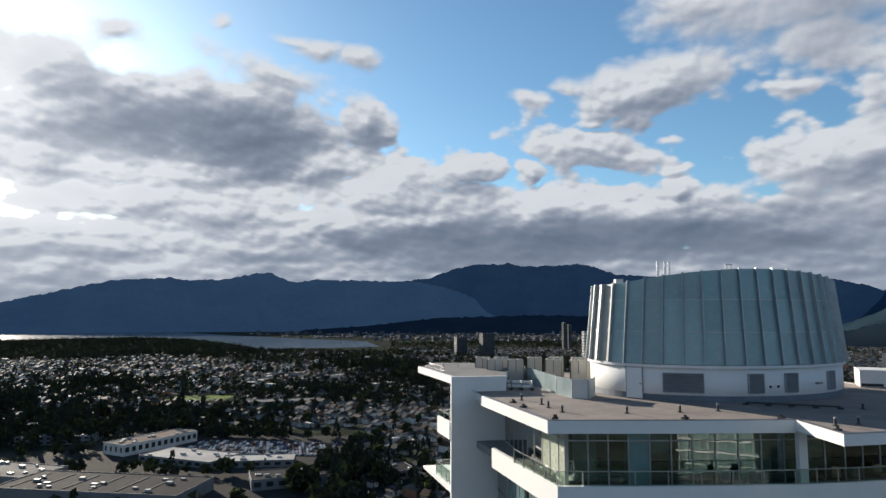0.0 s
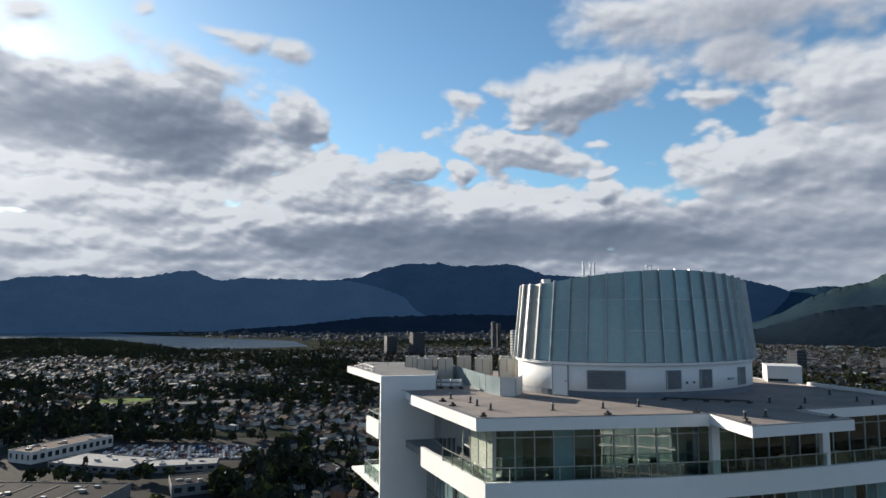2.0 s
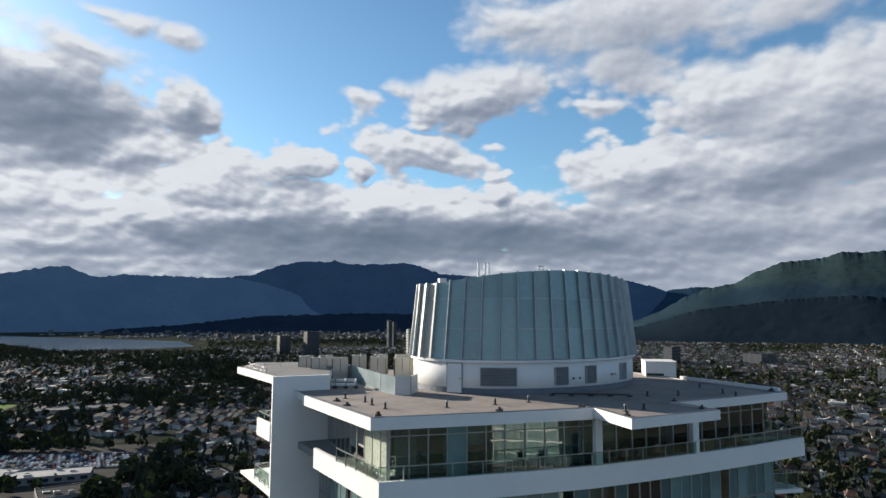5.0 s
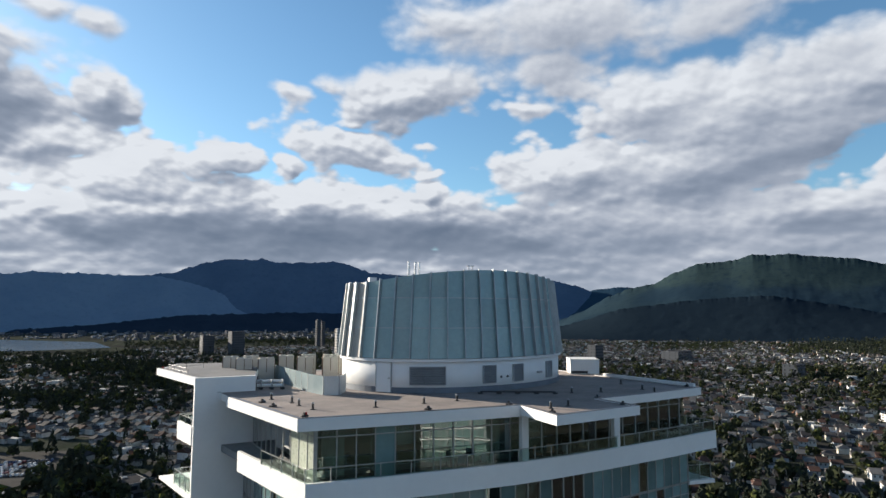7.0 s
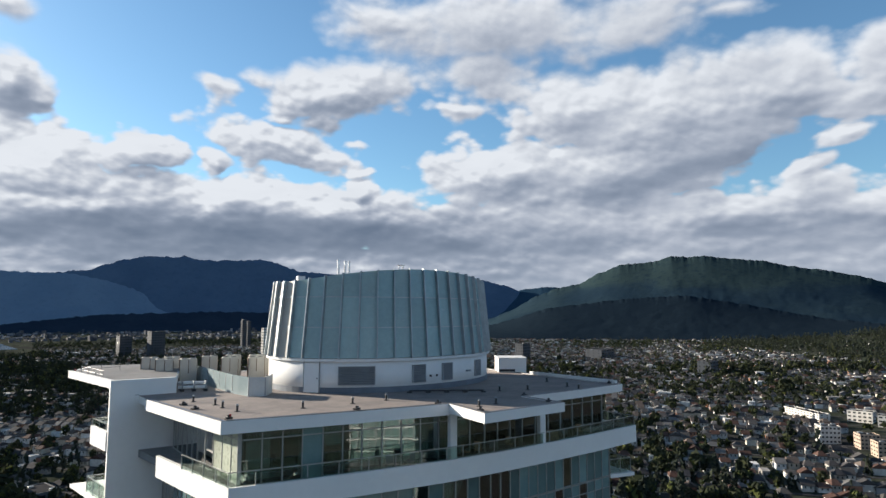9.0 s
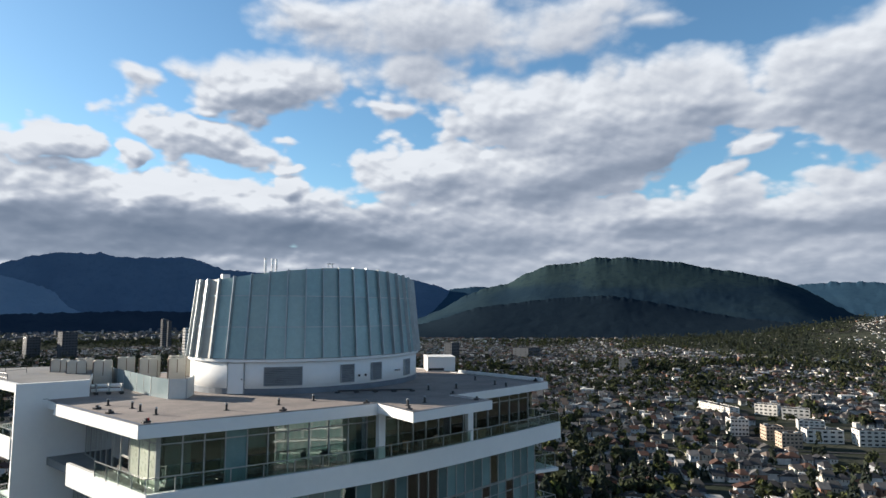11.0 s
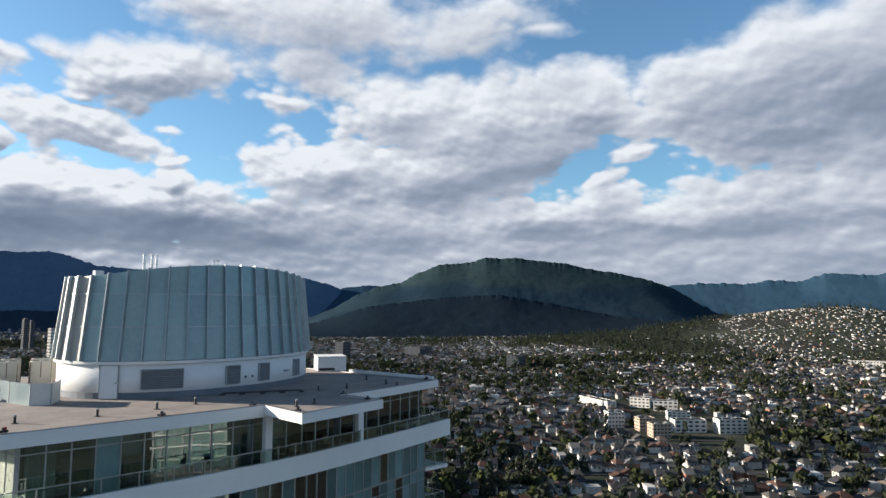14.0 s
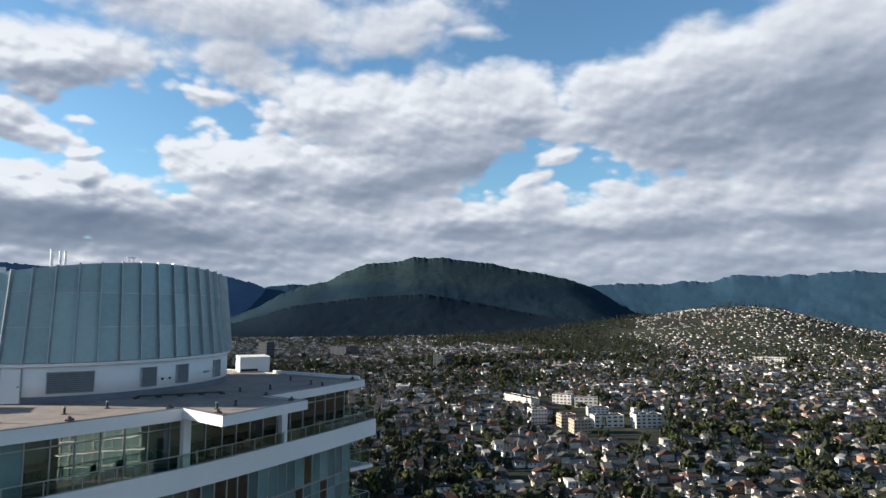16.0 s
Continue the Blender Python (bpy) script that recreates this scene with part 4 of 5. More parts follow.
def height(x, y):
    """The ground's height: a plain with one round hill to the east. Takes arrays too."""
    x, y = np.asarray(x, float), np.asarray(y, float)
    dx, dy = x - HILL[0], y - HILL[1]
    r, a = radians(74.5), None
    u = dx * math.sin(r) + dy * math.cos(r)
    v = dx * math.cos(r) - dy * math.sin(r)
    hill = 122 * np.exp(-(u / 620) ** 2 - (v / np.where(v > 0, 330, 560)) ** 2)
    spread = 22 * np.exp(-(u / 900) ** 2 - (v / 900) ** 2)
    return hill + spread * (1 - hill / 160)


def polar_sheet(name, az0, az1, naz, radii, lift, mat, label, category):
    az = np.radians(np.linspace(az0, az1, naz))
    r = np.array(radii)
    x, y = np.outer(r, np.sin(az)), np.outer(r, np.cos(az))
    z = lift(x, y)
    verts = np.stack([x, y, z], -1).reshape(-1, 3)
    i = np.arange((len(r) - 1) * (naz - 1))
    a = i // (naz - 1) * naz + i % (naz - 1)
    faces = np.stack([a, a + naz, a + naz + 1, a + 1], 1)
    data = bpy.data.meshes.new(name)
    data.from_pydata(verts.tolist(), [], faces.tolist())
    data.polygons.foreach_set("use_smooth", [True] * len(data.polygons))
    data.materials.append(mat)
    return tagged(new(name, data), label, category, kind="structure")


def land_material():
    m = bpy.data.materials.new("valley_floor")
    m.use_nodes = True
    n = Nodes(m.node_tree)
    bsdf = m.node_tree.nodes["Principled BSDF"]
    where = n.add("ShaderNodeTexCoord").outputs["Object"]
    big, mid, fine = (n.noise(where, s, 4.0, 0.6).outputs[0] for s in (0.004, 0.03, 0.25))
    colour = n.mix(n.step(mid, 0.4, 0.6), (0.046, 0.053, 0.040, 1), (0.076, 0.080, 0.065, 1))
    colour = n.mix(n.step(big, 0.5, 0.62), colour, (0.050, 0.050, 0.049, 1))
    colour = n.mix(n.step(fine, 0.45, 0.7, 0.0, 0.7), colour, (0.018, 0.022, 0.015, 1))
    n.put(bsdf, "Base Color", colour)
    bsdf.inputs["Roughness"].default_value = 0.95
    bsdf.inputs["Specular IOR Level"].default_value = 0.0
    return m


LAND = land_material()
polar_sheet("ground", -180, 180, 361, [0.0] + [60 * 1.065 ** k for k in range(73)], height, LAND, "valley floor of lawns, yards and scrub", "ground")

WATER = material("inlet_water", (0.05, 0.08, 0.10), 0.18, scale=0.003, second=(0.06, 0.09, 0.11), bump=0.15, fine=0.05)
bm = bmesh.new()
shore = [(-45, 3300), (-34, 3250), (-25, 3400), (-21, 3050), (-15, 2150), (-9, 2200), (-5.4, 2260), (-6.6, 2720), (-12, 3050), (-18, 3600), (-22, 4250), (-34, 4700), (-45, 4700)]
verts = [bm.verts.new((r * math.sin(radians(a)), r * math.cos(radians(a)), 0.6)) for a, r in shore]
bm.faces.new(verts[::-1])
whole("water", bm, WATER, "pale calm sea inlet beyond the suburbs", "water", kind="structure")


# ---- mountains: ridges with spurs and gullies ----
def mountain_material(name, low, high, patch, scale=0.004, line=None, bare=None):
    """Forest in patches; above an uneven level, where one is given, bare is the lighter colour of sunlit slopes."""
    m = bpy.data.materials.new(name)
    m.use_nodes = True
    n = Nodes(m.node_tree)
    bsdf = m.node_tree.nodes["Principled BSDF"]
    where = n.add("ShaderNodeTexCoord").outputs["Object"]
    a = n.noise(where, scale, 6.0, 0.65).outputs[0]
    b = n.noise(where, scale * 9, 5.0, 0.65).outputs[0]
    colour = n.mix(n.step(a, 0.35, 0.65), (*low, 1), (*high, 1))
    # the edge between cloud shade and sunlit slope is painted in here
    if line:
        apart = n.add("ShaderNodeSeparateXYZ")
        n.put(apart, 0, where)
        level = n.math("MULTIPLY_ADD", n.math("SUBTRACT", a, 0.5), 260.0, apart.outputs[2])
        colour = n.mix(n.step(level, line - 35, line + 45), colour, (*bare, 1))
    colour = n.mix(n.step(b, 0.48, 0.72, 0.0, 0.7), colour, (*patch, 1))
    n.put(bsdf, "Base Color", colour)
    bsdf.inputs["Roughness"].default_value = 1.0
    bsdf.inputs["Specular IOR Level"].default_value = 0.0
    bump = n.add("ShaderNodeBump")
    bump.inputs["Strength"].default_value = 0.2
    bump.inputs["Distance"].default_value = 5.0
    n.put(bump, "Height", b)
    n.put(bsdf, "Normal", bump.outputs[0])
    return m


def range_of(name, front, back, crests, mat, label, seed, rough=0.10, ends=3.0, relief=0.06, fine=0.22):
    """A mountain range under a skyline of crests and saddles (azimuth and elevation in degrees), with spurs running down from it."""
    az0, az1 = crests[0][0], crests[-1][0]
    naz, nr = int((az1 - az0) * 14), 44
    az = np.linspace(az0, az1, naz)
    line = np.interp(az, [c[0] for c in crests], [c[1] for c in crests])
    kernel = np.hanning(9)
    line = np.convolve(np.pad(line, 4, mode="edge"), kernel / kernel.sum(), "valid")
    fade = np.clip(np.minimum(az - az0, az1 - az) / ends, 0, 1)
    line = line - 2.5 * (1 - fade) ** 2
    kernel = np.hanning(81)
    foot = np.convolve(np.pad(line, 40, mode="edge"), kernel / kernel.sum(), "valid")
    verts = []
    for j in range(nr):
        f = j / (nr - 1)
        for i in range(naz):
            a = radians(az[i])
            sway = noise.fractal(Vector((az[i] * 0.12, f * 2.0, seed)), 0.8, 2.0, 3)
            rib = noise.fractal(Vector((az[i] * fine * 2.2 + sway * 1.4, f * 2.4 + seed, seed * 2)), 0.9, 2.1, 4)
            lump = noise.fractal(Vector((az[i] * fine * 2.4, f * 5.0, seed + 7)), 0.8, 2.1, 4)
            jag = noise.fractal(Vector((az[i] * 1.6, 0.0, seed)), 0.7, 2.0, 5) * rough
            r = front + (back - front) * (f + 0.10 * rib * f * (1 - f))
            top = back * math.tan(radians(foot[i] + (line[i] - foot[i]) * f ** 5 + jag * f ** 24)) + EYE
            rise = 0.75 * f + 0.25 * f ** 2
            z = top * (rise + relief * (rib + 0.5 * lump) * f ** 0.7 * (1 - f) * 1.6)
            verts.append((r * math.sin(a), r * math.cos(a), -3 if j == 0 else max(z, -3)))
    faces = []
    for j in range(nr - 1):
        for i in range(naz - 1):
            a = j * naz + i
            faces.append((a, a + 1, a + naz + 1, a + naz))
    data = bpy.data.meshes.new(name)
    data.from_pydata(verts, [], faces)
    data.polygons.foreach_set("use_smooth", [True] * len(data.polygons))
    data.materials.append(mat)
    return tagged(new(name, data), label, "mountains", kind="structure")


# Distance haze is put into the base colours of the blue ranges.
BLUE = mountain_material("haze_tinted_blue_forest", (0.160, 0.232, 0.318), (0.185, 0.260, 0.345), (0.145, 0.212, 0.295))
NAVY = mountain_material("haze_tinted_navy_forest", (0.086, 0.134, 0.206), (0.100, 0.152, 0.226), (0.074, 0.118, 0.186))
# Upper slopes coloured as sunlit, lower ones as under a cloud.
GREENISH = mountain_material("sun_and_cloud_shade_forest", (0.017, 0.033, 0.051), (0.023, 0.041, 0.055), (0.013, 0.027, 0.044), 0.003, 250.0, (0.030, 0.050, 0.055))
FARBLUE = mountain_material("haze_tinted_far_forest", (0.026, 0.057, 0.094), (0.031, 0.065, 0.102), (0.021, 0.048, 0.083))
# Cloud shadow on the low slopes is put into this dark colour.
FOREST = mountain_material("cloud_shaded_foothill_forest", (0.014, 0.024, 0.036), (0.017, 0.028, 0.040), (0.012, 0.021, 0.033))
# foothill forest paled and blued to carry the haze of distance
FARFOREST = mountain_material("haze_tinted_foothill_forest", (0.026, 0.040, 0.062), (0.032, 0.047, 0.070), (0.021, 0.033, 0.054))
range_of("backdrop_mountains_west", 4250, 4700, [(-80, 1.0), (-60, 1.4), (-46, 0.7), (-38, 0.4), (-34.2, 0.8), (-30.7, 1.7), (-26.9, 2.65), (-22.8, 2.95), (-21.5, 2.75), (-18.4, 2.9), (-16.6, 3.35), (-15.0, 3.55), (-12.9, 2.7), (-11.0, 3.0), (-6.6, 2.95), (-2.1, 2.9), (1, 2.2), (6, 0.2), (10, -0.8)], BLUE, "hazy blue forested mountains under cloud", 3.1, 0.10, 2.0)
range_of("backdrop_mountains_north", 4400, 4960, [(-12, 0.2), (-6.6, 2.4), (-4.1, 2.8), (-1.2, 3.2), (0.8, 3.95), (2.8, 4.35), (6.1, 4.5), (7.8, 4.2), (9.3, 4.3), (12.2, 4.4), (13.6, 4.0), (15.0, 3.45), (22, 3.0), (30.8, 2.85), (32.2, 2.6), (33.9, 2.0), (38, 0.8)], NAVY, "forested mountains tinted dark blue for haze", 8.4, 0.12, 2.0)
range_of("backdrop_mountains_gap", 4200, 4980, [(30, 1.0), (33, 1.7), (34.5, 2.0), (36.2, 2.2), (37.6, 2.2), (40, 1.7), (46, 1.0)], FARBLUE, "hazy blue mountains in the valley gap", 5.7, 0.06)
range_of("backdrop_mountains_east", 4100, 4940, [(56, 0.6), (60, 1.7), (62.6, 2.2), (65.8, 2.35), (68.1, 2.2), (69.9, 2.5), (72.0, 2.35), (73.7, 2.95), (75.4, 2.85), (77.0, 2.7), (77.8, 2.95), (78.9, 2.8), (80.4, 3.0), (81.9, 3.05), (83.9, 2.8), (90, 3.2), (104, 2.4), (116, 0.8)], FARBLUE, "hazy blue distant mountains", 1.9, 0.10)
range_of("backdrop_mountain_green", 3050, 4080, [(30.5, -1.0), (33.8, 0.3), (35.3, 1.25), (37.3, 2.05), (39.5, 2.5), (40.8, 3.3), (42.8, 4.1), (45.3, 4.2), (47.0, 4.75), (48.2, 4.6), (49.5, 4.7), (52.6, 4.3), (55.4, 3.8), (59.0, 3.05), (60.8, 2.65), (62.5, 2.05), (64.1, 1.0), (66, -0.1), (70, -1.2)], GREENISH, "broad forested mountain, upper slopes coloured as sunlit", 6.3, 0.10, 1.0, 0.06, 0.12)
# crest set along the cloud shadow's edge, the shade carried by the forest colour
range_of("backdrop_foothills_east", 2720, 3040, [(27, -1.9), (31.9, -1.1), (36.8, 0.4), (43.3, 1.2), (48.2, 1.45), (53.0, 0.6), (57.6, -0.3), (62, -0.8), (72, -1.6)], FOREST, "forested foothills coloured dark as under cloud shadow", 4.4, 0.08, 2.0, 0.05, 0.2)
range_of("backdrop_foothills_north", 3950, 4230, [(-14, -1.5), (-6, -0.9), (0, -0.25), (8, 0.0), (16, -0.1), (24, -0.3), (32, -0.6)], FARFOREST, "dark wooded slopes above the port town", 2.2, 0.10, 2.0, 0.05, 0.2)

# ---- the city: houses and trees by the thousand ----
rng = np.random.default_rng(7)
GRID = radians(-41)
GU, GV = np.array((math.cos(GRID), math.sin(GRID))), np.array((-math.sin(GRID), math.cos(GRID)))


def instances(template, faces, at, turn, scale):
    """Copies of one small template as joined geometry: arrays of places, turns and scales."""
    t = np.asarray(template, float)
    n, k = len(at), len(t)
    c, s = np.cos(turn)[:, None], np.sin(turn)[:, None]
    p = t[None] * scale[:, None, :]
    out = np.empty((n, k, 3))
    out[:, :, 0] = p[:, :, 0] * c - p[:, :, 1] * s + at[:, None, 0]
    out[:, :, 1] = p[:, :, 0] * s + p[:, :, 1] * c + at[:, None, 1]
    out[:, :, 2] = p[:, :, 2] + at[:, None, 2]
    base = np.arange(n) * k
    return out.reshape(-1, 3), [tuple(int(b) + i for i in f) for b in base for f in faces]


def joined(name, chunks, mat, label, category):
    verts, faces, off = [], [], 0
    for v, f in chunks:
        verts.append(v)
        faces += [tuple(i + off for i in q) for q in f]
        off += len(v)
    data = bpy.data.meshes.new(name)
    data.from_pydata(np.concatenate(verts).tolist(), [], faces)
    data.materials.append(mat)
    return tagged(new(name, data), label, category, kind="stuff")


WALL_V = [(-.5, -.5, 0), (.5, -.5, 0), (.5, .5, 0), (-.5, .5, 0), (-.5, -.5, 1), (.5, -.5, 1), (.5, .5, 1), (-.5, .5, 1), (-.5, 0, 1.45), (.5, 0, 1.45)]
WALL_F = [(0, 1, 5, 4), (1, 2, 6, 9, 5), (2, 3, 7, 6), (3, 0, 4, 8, 7)]
GABLE_V = [(-.56, -.6, .95), (.56, -.6, .95), (.56, .6, .95), (-.56, .6, .95), (-.56, 0, 1.52), (.56, 0, 1.52), (-.56, -.6, .90), (.56, -.6, .90), (.56, .6, .90), (-.56, .6, .90)]
GABLE_F = [(0, 1, 5, 4), (2, 3, 4, 5), (6, 7, 1, 0), (8, 9, 3, 2), (1, 2, 5), (3, 0, 4)]
HIP_V = [(-.58, -.6, .95), (.58, -.6, .95), (.58, .6, .95), (-.58, .6, .95), (-.22, 0, 1.45), (.22, 0, 1.45), (-.58, -.6, .90), (.58, -.6, .90), (.58, .6, .90), (-.58, .6, .90)]
HIP_F = [(0, 1, 5, 4), (2, 3, 4, 5), (1, 2, 5), (3, 0, 4), (6, 7, 1, 0), (7, 8, 2, 1), (8, 9, 3, 2), (9, 6, 0, 3)]
FLAT_V = [(-.5, -.5, 0), (.5, -.5, 0), (.5, .5, 0), (-.5, .5, 0), (-.5, -.5, 1), (.5, -.5, 1), (.5, .5, 1), (-.5, .5, 1)]
FLAT_F = [(0, 1, 5, 4), (1, 2, 6, 5), (2, 3, 7, 6), (3, 0, 4, 7), (4, 5, 6, 7)]

HOUSEWALL = palette("house_walls", [(0.62, 0.60, 0.56), (0.70, 0.69, 0.67), (0.42, 0.40, 0.36), (0.30, 0.31, 0.33), (0.60, 0.52, 0.42), (0.70, 0.68, 0.64), (0.66, 0.62, 0.52), (0.34, 0.18, 0.12), (0.78, 0.77, 0.75), (0.40, 0.44, 0.46)])
HOUSEROOF = palette("house_roofs", [(0.070, 0.067, 0.068), (0.10, 0.095, 0.092), (0.050, 0.050, 0.055), (0.13, 0.105, 0.09), (0.085, 0.08, 0.08), (0.18, 0.175, 0.17), (0.10, 0.060, 0.048)])
FLATROOF = palette("flat_roofs", [(0.35, 0.34, 0.33), (0.20, 0.20, 0.20), (0.55, 0.54, 0.52), (0.28, 0.27, 0.26)])
ASPHALT = material("street_asphalt", (0.075, 0.075, 0.078), 0.9, second=(0.06, 0.06, 0.062), scale=0.05, fine=0.8, spec=0.02)
WINDOWS = material("dark_window", (0.03, 0.035, 0.04), 0.15, scale=1.0)


def polar(x, y):
    return np.degrees(np.arctan2(x, y)), np.hypot(x, y)


def built(x, y):
    """Where houses may stand: off the special sites, the water and the woods."""
    az, r = polar(x, y)
    ok = (r > 330) & (az > -40) & (az < 96)
    ok &= ~((x < -70) & (r < 660))
    ok &= ~((np.abs(x + 318) < 60) & (np.abs(y - 870) < 45))
    ok &= ~((np.abs(x - 600) < 85) & (np.abs(y - 300) < 75)) & ~((np.abs(x - 685) < 45) & (np.abs(y - 420) < 70))
    ok &= ~((az < 12) & (r > 2150)) & ~((az < -4) & (r > 1900))
    ok &= ~((az > 12) & (az < 62) & (r > 2700)) & (r < 3700)
    return ok


def woods(x, y):
    """How wooded a spot is, 0 to 1."""
    w = 0.5 + 0.28 * np.sin(x * 0.011 + 1.3 * np.sin(y * 0.007)) * np.sin(y * 0.013 + 0.9 * np.sin(x * 0.009)) + 0.22 * np.sin(x * 0.0031 + y * 0.0047 + 1.0)
    az, r = polar(x, y)
    w = w + np.where(az < 4, 0.06 * np.clip((r - 650) / 250, 0, 1) - 0.06 * np.exp(-((r - 1500) / 260) ** 2), 0.0)
    h_ = height(x, y)
    w = w + 0.9 * np.clip((h_ - 112) / 12, 0, 1) + 0.7 * np.clip(h_ / 12, 0, 1) * np.clip((67 - az) / 3, 0, 1)
    return np.clip(w - np.where(az > 25, 0.16, 0.0), 0, 1)


# lots along the streets
nu = np.arange(-410, 410)
lots = []
BLOCK, LOT = 56.0, 8.8
for row in range(-68, 68):
    for side in (-1, 1):
        v = row * BLOCK + side * 13.6
        u = nu * LOT + rng.uniform(-1.5, 1.5, len(nu))
        keep = (nu % 13) != 0
        p = u[keep, None] * GU + (v + rng.uniform(-2.5, 2.5, keep.sum()))[:, None] * GV
        lots.append(np.column_stack([p, np.full(len(p), side)]))
        v2 = row * BLOCK + side * 24.4
        if rng.random() < 0.9:
            half = keep & (rng.random(len(nu)) < 0.5)
            p = u[half, None] * GU + np.full(half.sum(), v2)[:, None] * GV
            lots.append(np.column_stack([p, np.full(len(p), 2 * side)]))
lots = np.concatenate(lots)
x, y = lots[:, 0], lots[:, 1]
az_l, r_l = polar(x, y)
keep = built(x, y) & (rng.random(len(x)) > woods(x, y) ** 1.6 * np.where(az_l < 8, 1.05, 0.55)) & (rng.random(len(x)) < np.where(r_l > 1700, 0.5, 0.95) * np.where(height(x, y) > 8, np.where(az_l < 66, 0.25, 0.8), 1.0) * np.where((az_l < -6) & (r_l > 850), 0.6, 1.0))
lots = lots[keep]
x, y = lots[:, 0], lots[:, 1]
az_l, r_l = polar(x, y)
n = len(lots)
shed_like = np.abs(lots[:, 2]) > 1.5
wide = np.where(shed_like, rng.uniform(3.8, 5.4, n), rng.uniform(5.2, 7.2, n))
deep = np.where(shed_like, rng.uniform(3.8, 5.4, n), rng.uniform(7.6, 11.0, n))
tall = np.where(shed_like, rng.uniform(2.2, 2.8, n), rng.choice([3.8, 4.6, 5.2, 5.6], n))
big = (~shed_like) & (rng.random(n) < 0.05) & (r_l > 900)
wide[big] *= 2.4
tall[big] *= 1.4
turn = GRID + np.where(rng.random(n) < 0.75, 0.0, math.pi / 2) + rng.normal(0, 0.03, n)
at = np.column_stack([x, y, height(x, y) - 0.2])
scale = np.column_stack([wide, deep, tall])
kind = rng.random(n)
on_hill = height(x, y) > 8
scale[on_hill, 2] *= 0.52
scale[on_hill, :2] *= 0.66
hip, flat = (kind < 0.35) & ~big, (kind > 0.92) | big
gab = ~hip & ~flat
order = np.argsort(r_l + np.where(az_l < 20, 400, 0))
single = np.zeros(n, bool)
single[[i for i in order if not flat[i] and not shed_like[i]][:200]] = True
mass = ~single
walls = [instances(WALL_V, WALL_F, at[m], turn[m], scale[m]) for m in (gab & mass,)]
walls += [instances(FLAT_V, FLAT_F[:4], at[m], turn[m], scale[m]) for m in (hip & mass,)]
joined("house_walls", walls, HOUSEWALL, "painted walls of suburban houses far below", "houses")
joined("house_roofs", [instances(GABLE_V, GABLE_F, at[gab & mass], turn[gab & mass], scale[gab & mass]), instances(HIP_V, HIP_F, at[hip & mass], turn[hip & mass], scale[hip & mass])], HOUSEROOF, "dark shingle roofs of suburban houses", "roofs")
joined("flat_roofed_buildings", [instances(FLAT_V, FLAT_F, at[flat], turn[flat], scale[flat])], palette("flat_buildings", [(0.62, 0.60, 0.57), (0.45, 0.44, 0.42), (0.70, 0.69, 0.67), (0.36, 0.34, 0.32)]), "small flat-roofed buildings among the houses", "buildings")
win = []
m = mass & (r_l < 1100) & ~shed_like
for dx, dy, t2 in ((-0.22, -0.507, 0), (0.22, -0.507, 0), (-0.22, 0.507, 0), (0.22, 0.507, 0)):
    pane_v = [(dx - .07, dy, .5), (dx + .07, dy, .5), (dx + .07, dy, .78), (dx - .07, dy, .78)]
    win.append(instances(pane_v, [(0, 1, 2, 3)], at[m], turn[m], scale[m]))
joined("house_windows", win, WINDOWS, "dark windows of the suburban houses", "windows")


# the nearest houses, one by one
def house_kinds():
    out = []
    for k in range(8):
        w_, d_, h_ = 5.4 + k % 3 * 0.7, 8.0 + k % 4 * 0.8, (4.6, 5.1, 3.6, 4.9)[k % 4]
        ob = thing("house", ("two-storey suburban house with a dark gabled shingle roof", "suburban house with a dark hipped shingle roof")[k % 2], "house", "suburban houses")
        v, f = (GABLE_V, GABLE_F) if k % 2 == 0 else (HIP_V, HIP_F)
        wv, wf = (WALL_V, WALL_F) if k % 2 == 0 else (FLAT_V, FLAT_F[:4])
        for nm, vv, ff, mat in (("wall", wv, wf, HOUSE1), ("roof", v, f, ROOF1)):
            data = bpy.data.meshes.new(nm)
            data.from_pydata([(a * w_, b * d_, c * h_) for a, b, c in vv], [], ff)
            data.materials.append(mat)
            part(nm, data, None, ob)
        # a lower wing with its own gable
        ww, wd, wh = w_ * 0.55, 3.0, h_ * 0.72
        sx = (-0.2, 0.22)[k % 2] * w_
        bm = boxed(sx - ww / 2, -d_ / 2 - wd, 0, sx + ww / 2, -d_ / 2 + 0.3, wh)
        part("wing_wall", bm, HOUSE1, ob)
        data = bpy.data.meshes.new("wing_roof")
        zz = wh
        data.from_pydata([(sx - ww * .58, -d_ / 2 - wd - .4, zz - .1), (sx + ww * .58, -d_ / 2 - wd - .4, zz - .1), (sx, -d_ / 2 - wd - .4, zz + ww * .36), (sx - ww * .58, -d_ / 2 + 1.5, zz - .1), (sx + ww * .58, -d_ / 2 + 1.5, zz - .1), (sx, -d_ / 2 + 1.5, zz + ww * .36)], [], [(0, 1, 2), (0, 2, 5, 3), (1, 4, 5, 2), (0, 3, 4, 1)])
        data.materials.append(ROOF1)
        part("wing_roof", data, None, ob)
        part("chimney", boxed(w_ * .25, d_ * .1, h_, w_ * .25 + .7, d_ * .1 + .7, h_ * 1.55), HOUSE1, ob)
        for sx2 in (-0.27, 0.27):
            for sz in ((0.15, 0.62) if h_ > 5 else (0.3,)):
                for sy in (-1, 1) if sz > 0.2 else (-1,):
                    part("window", boxed(sx2 * w_ - .5, sy * (d_ / 2 + .02) - .03, sz * h_, sx2 * w_ + .5, sy * (d_ / 2 + .02) + .03, sz * h_ + 1.0), WINDOWS, ob)
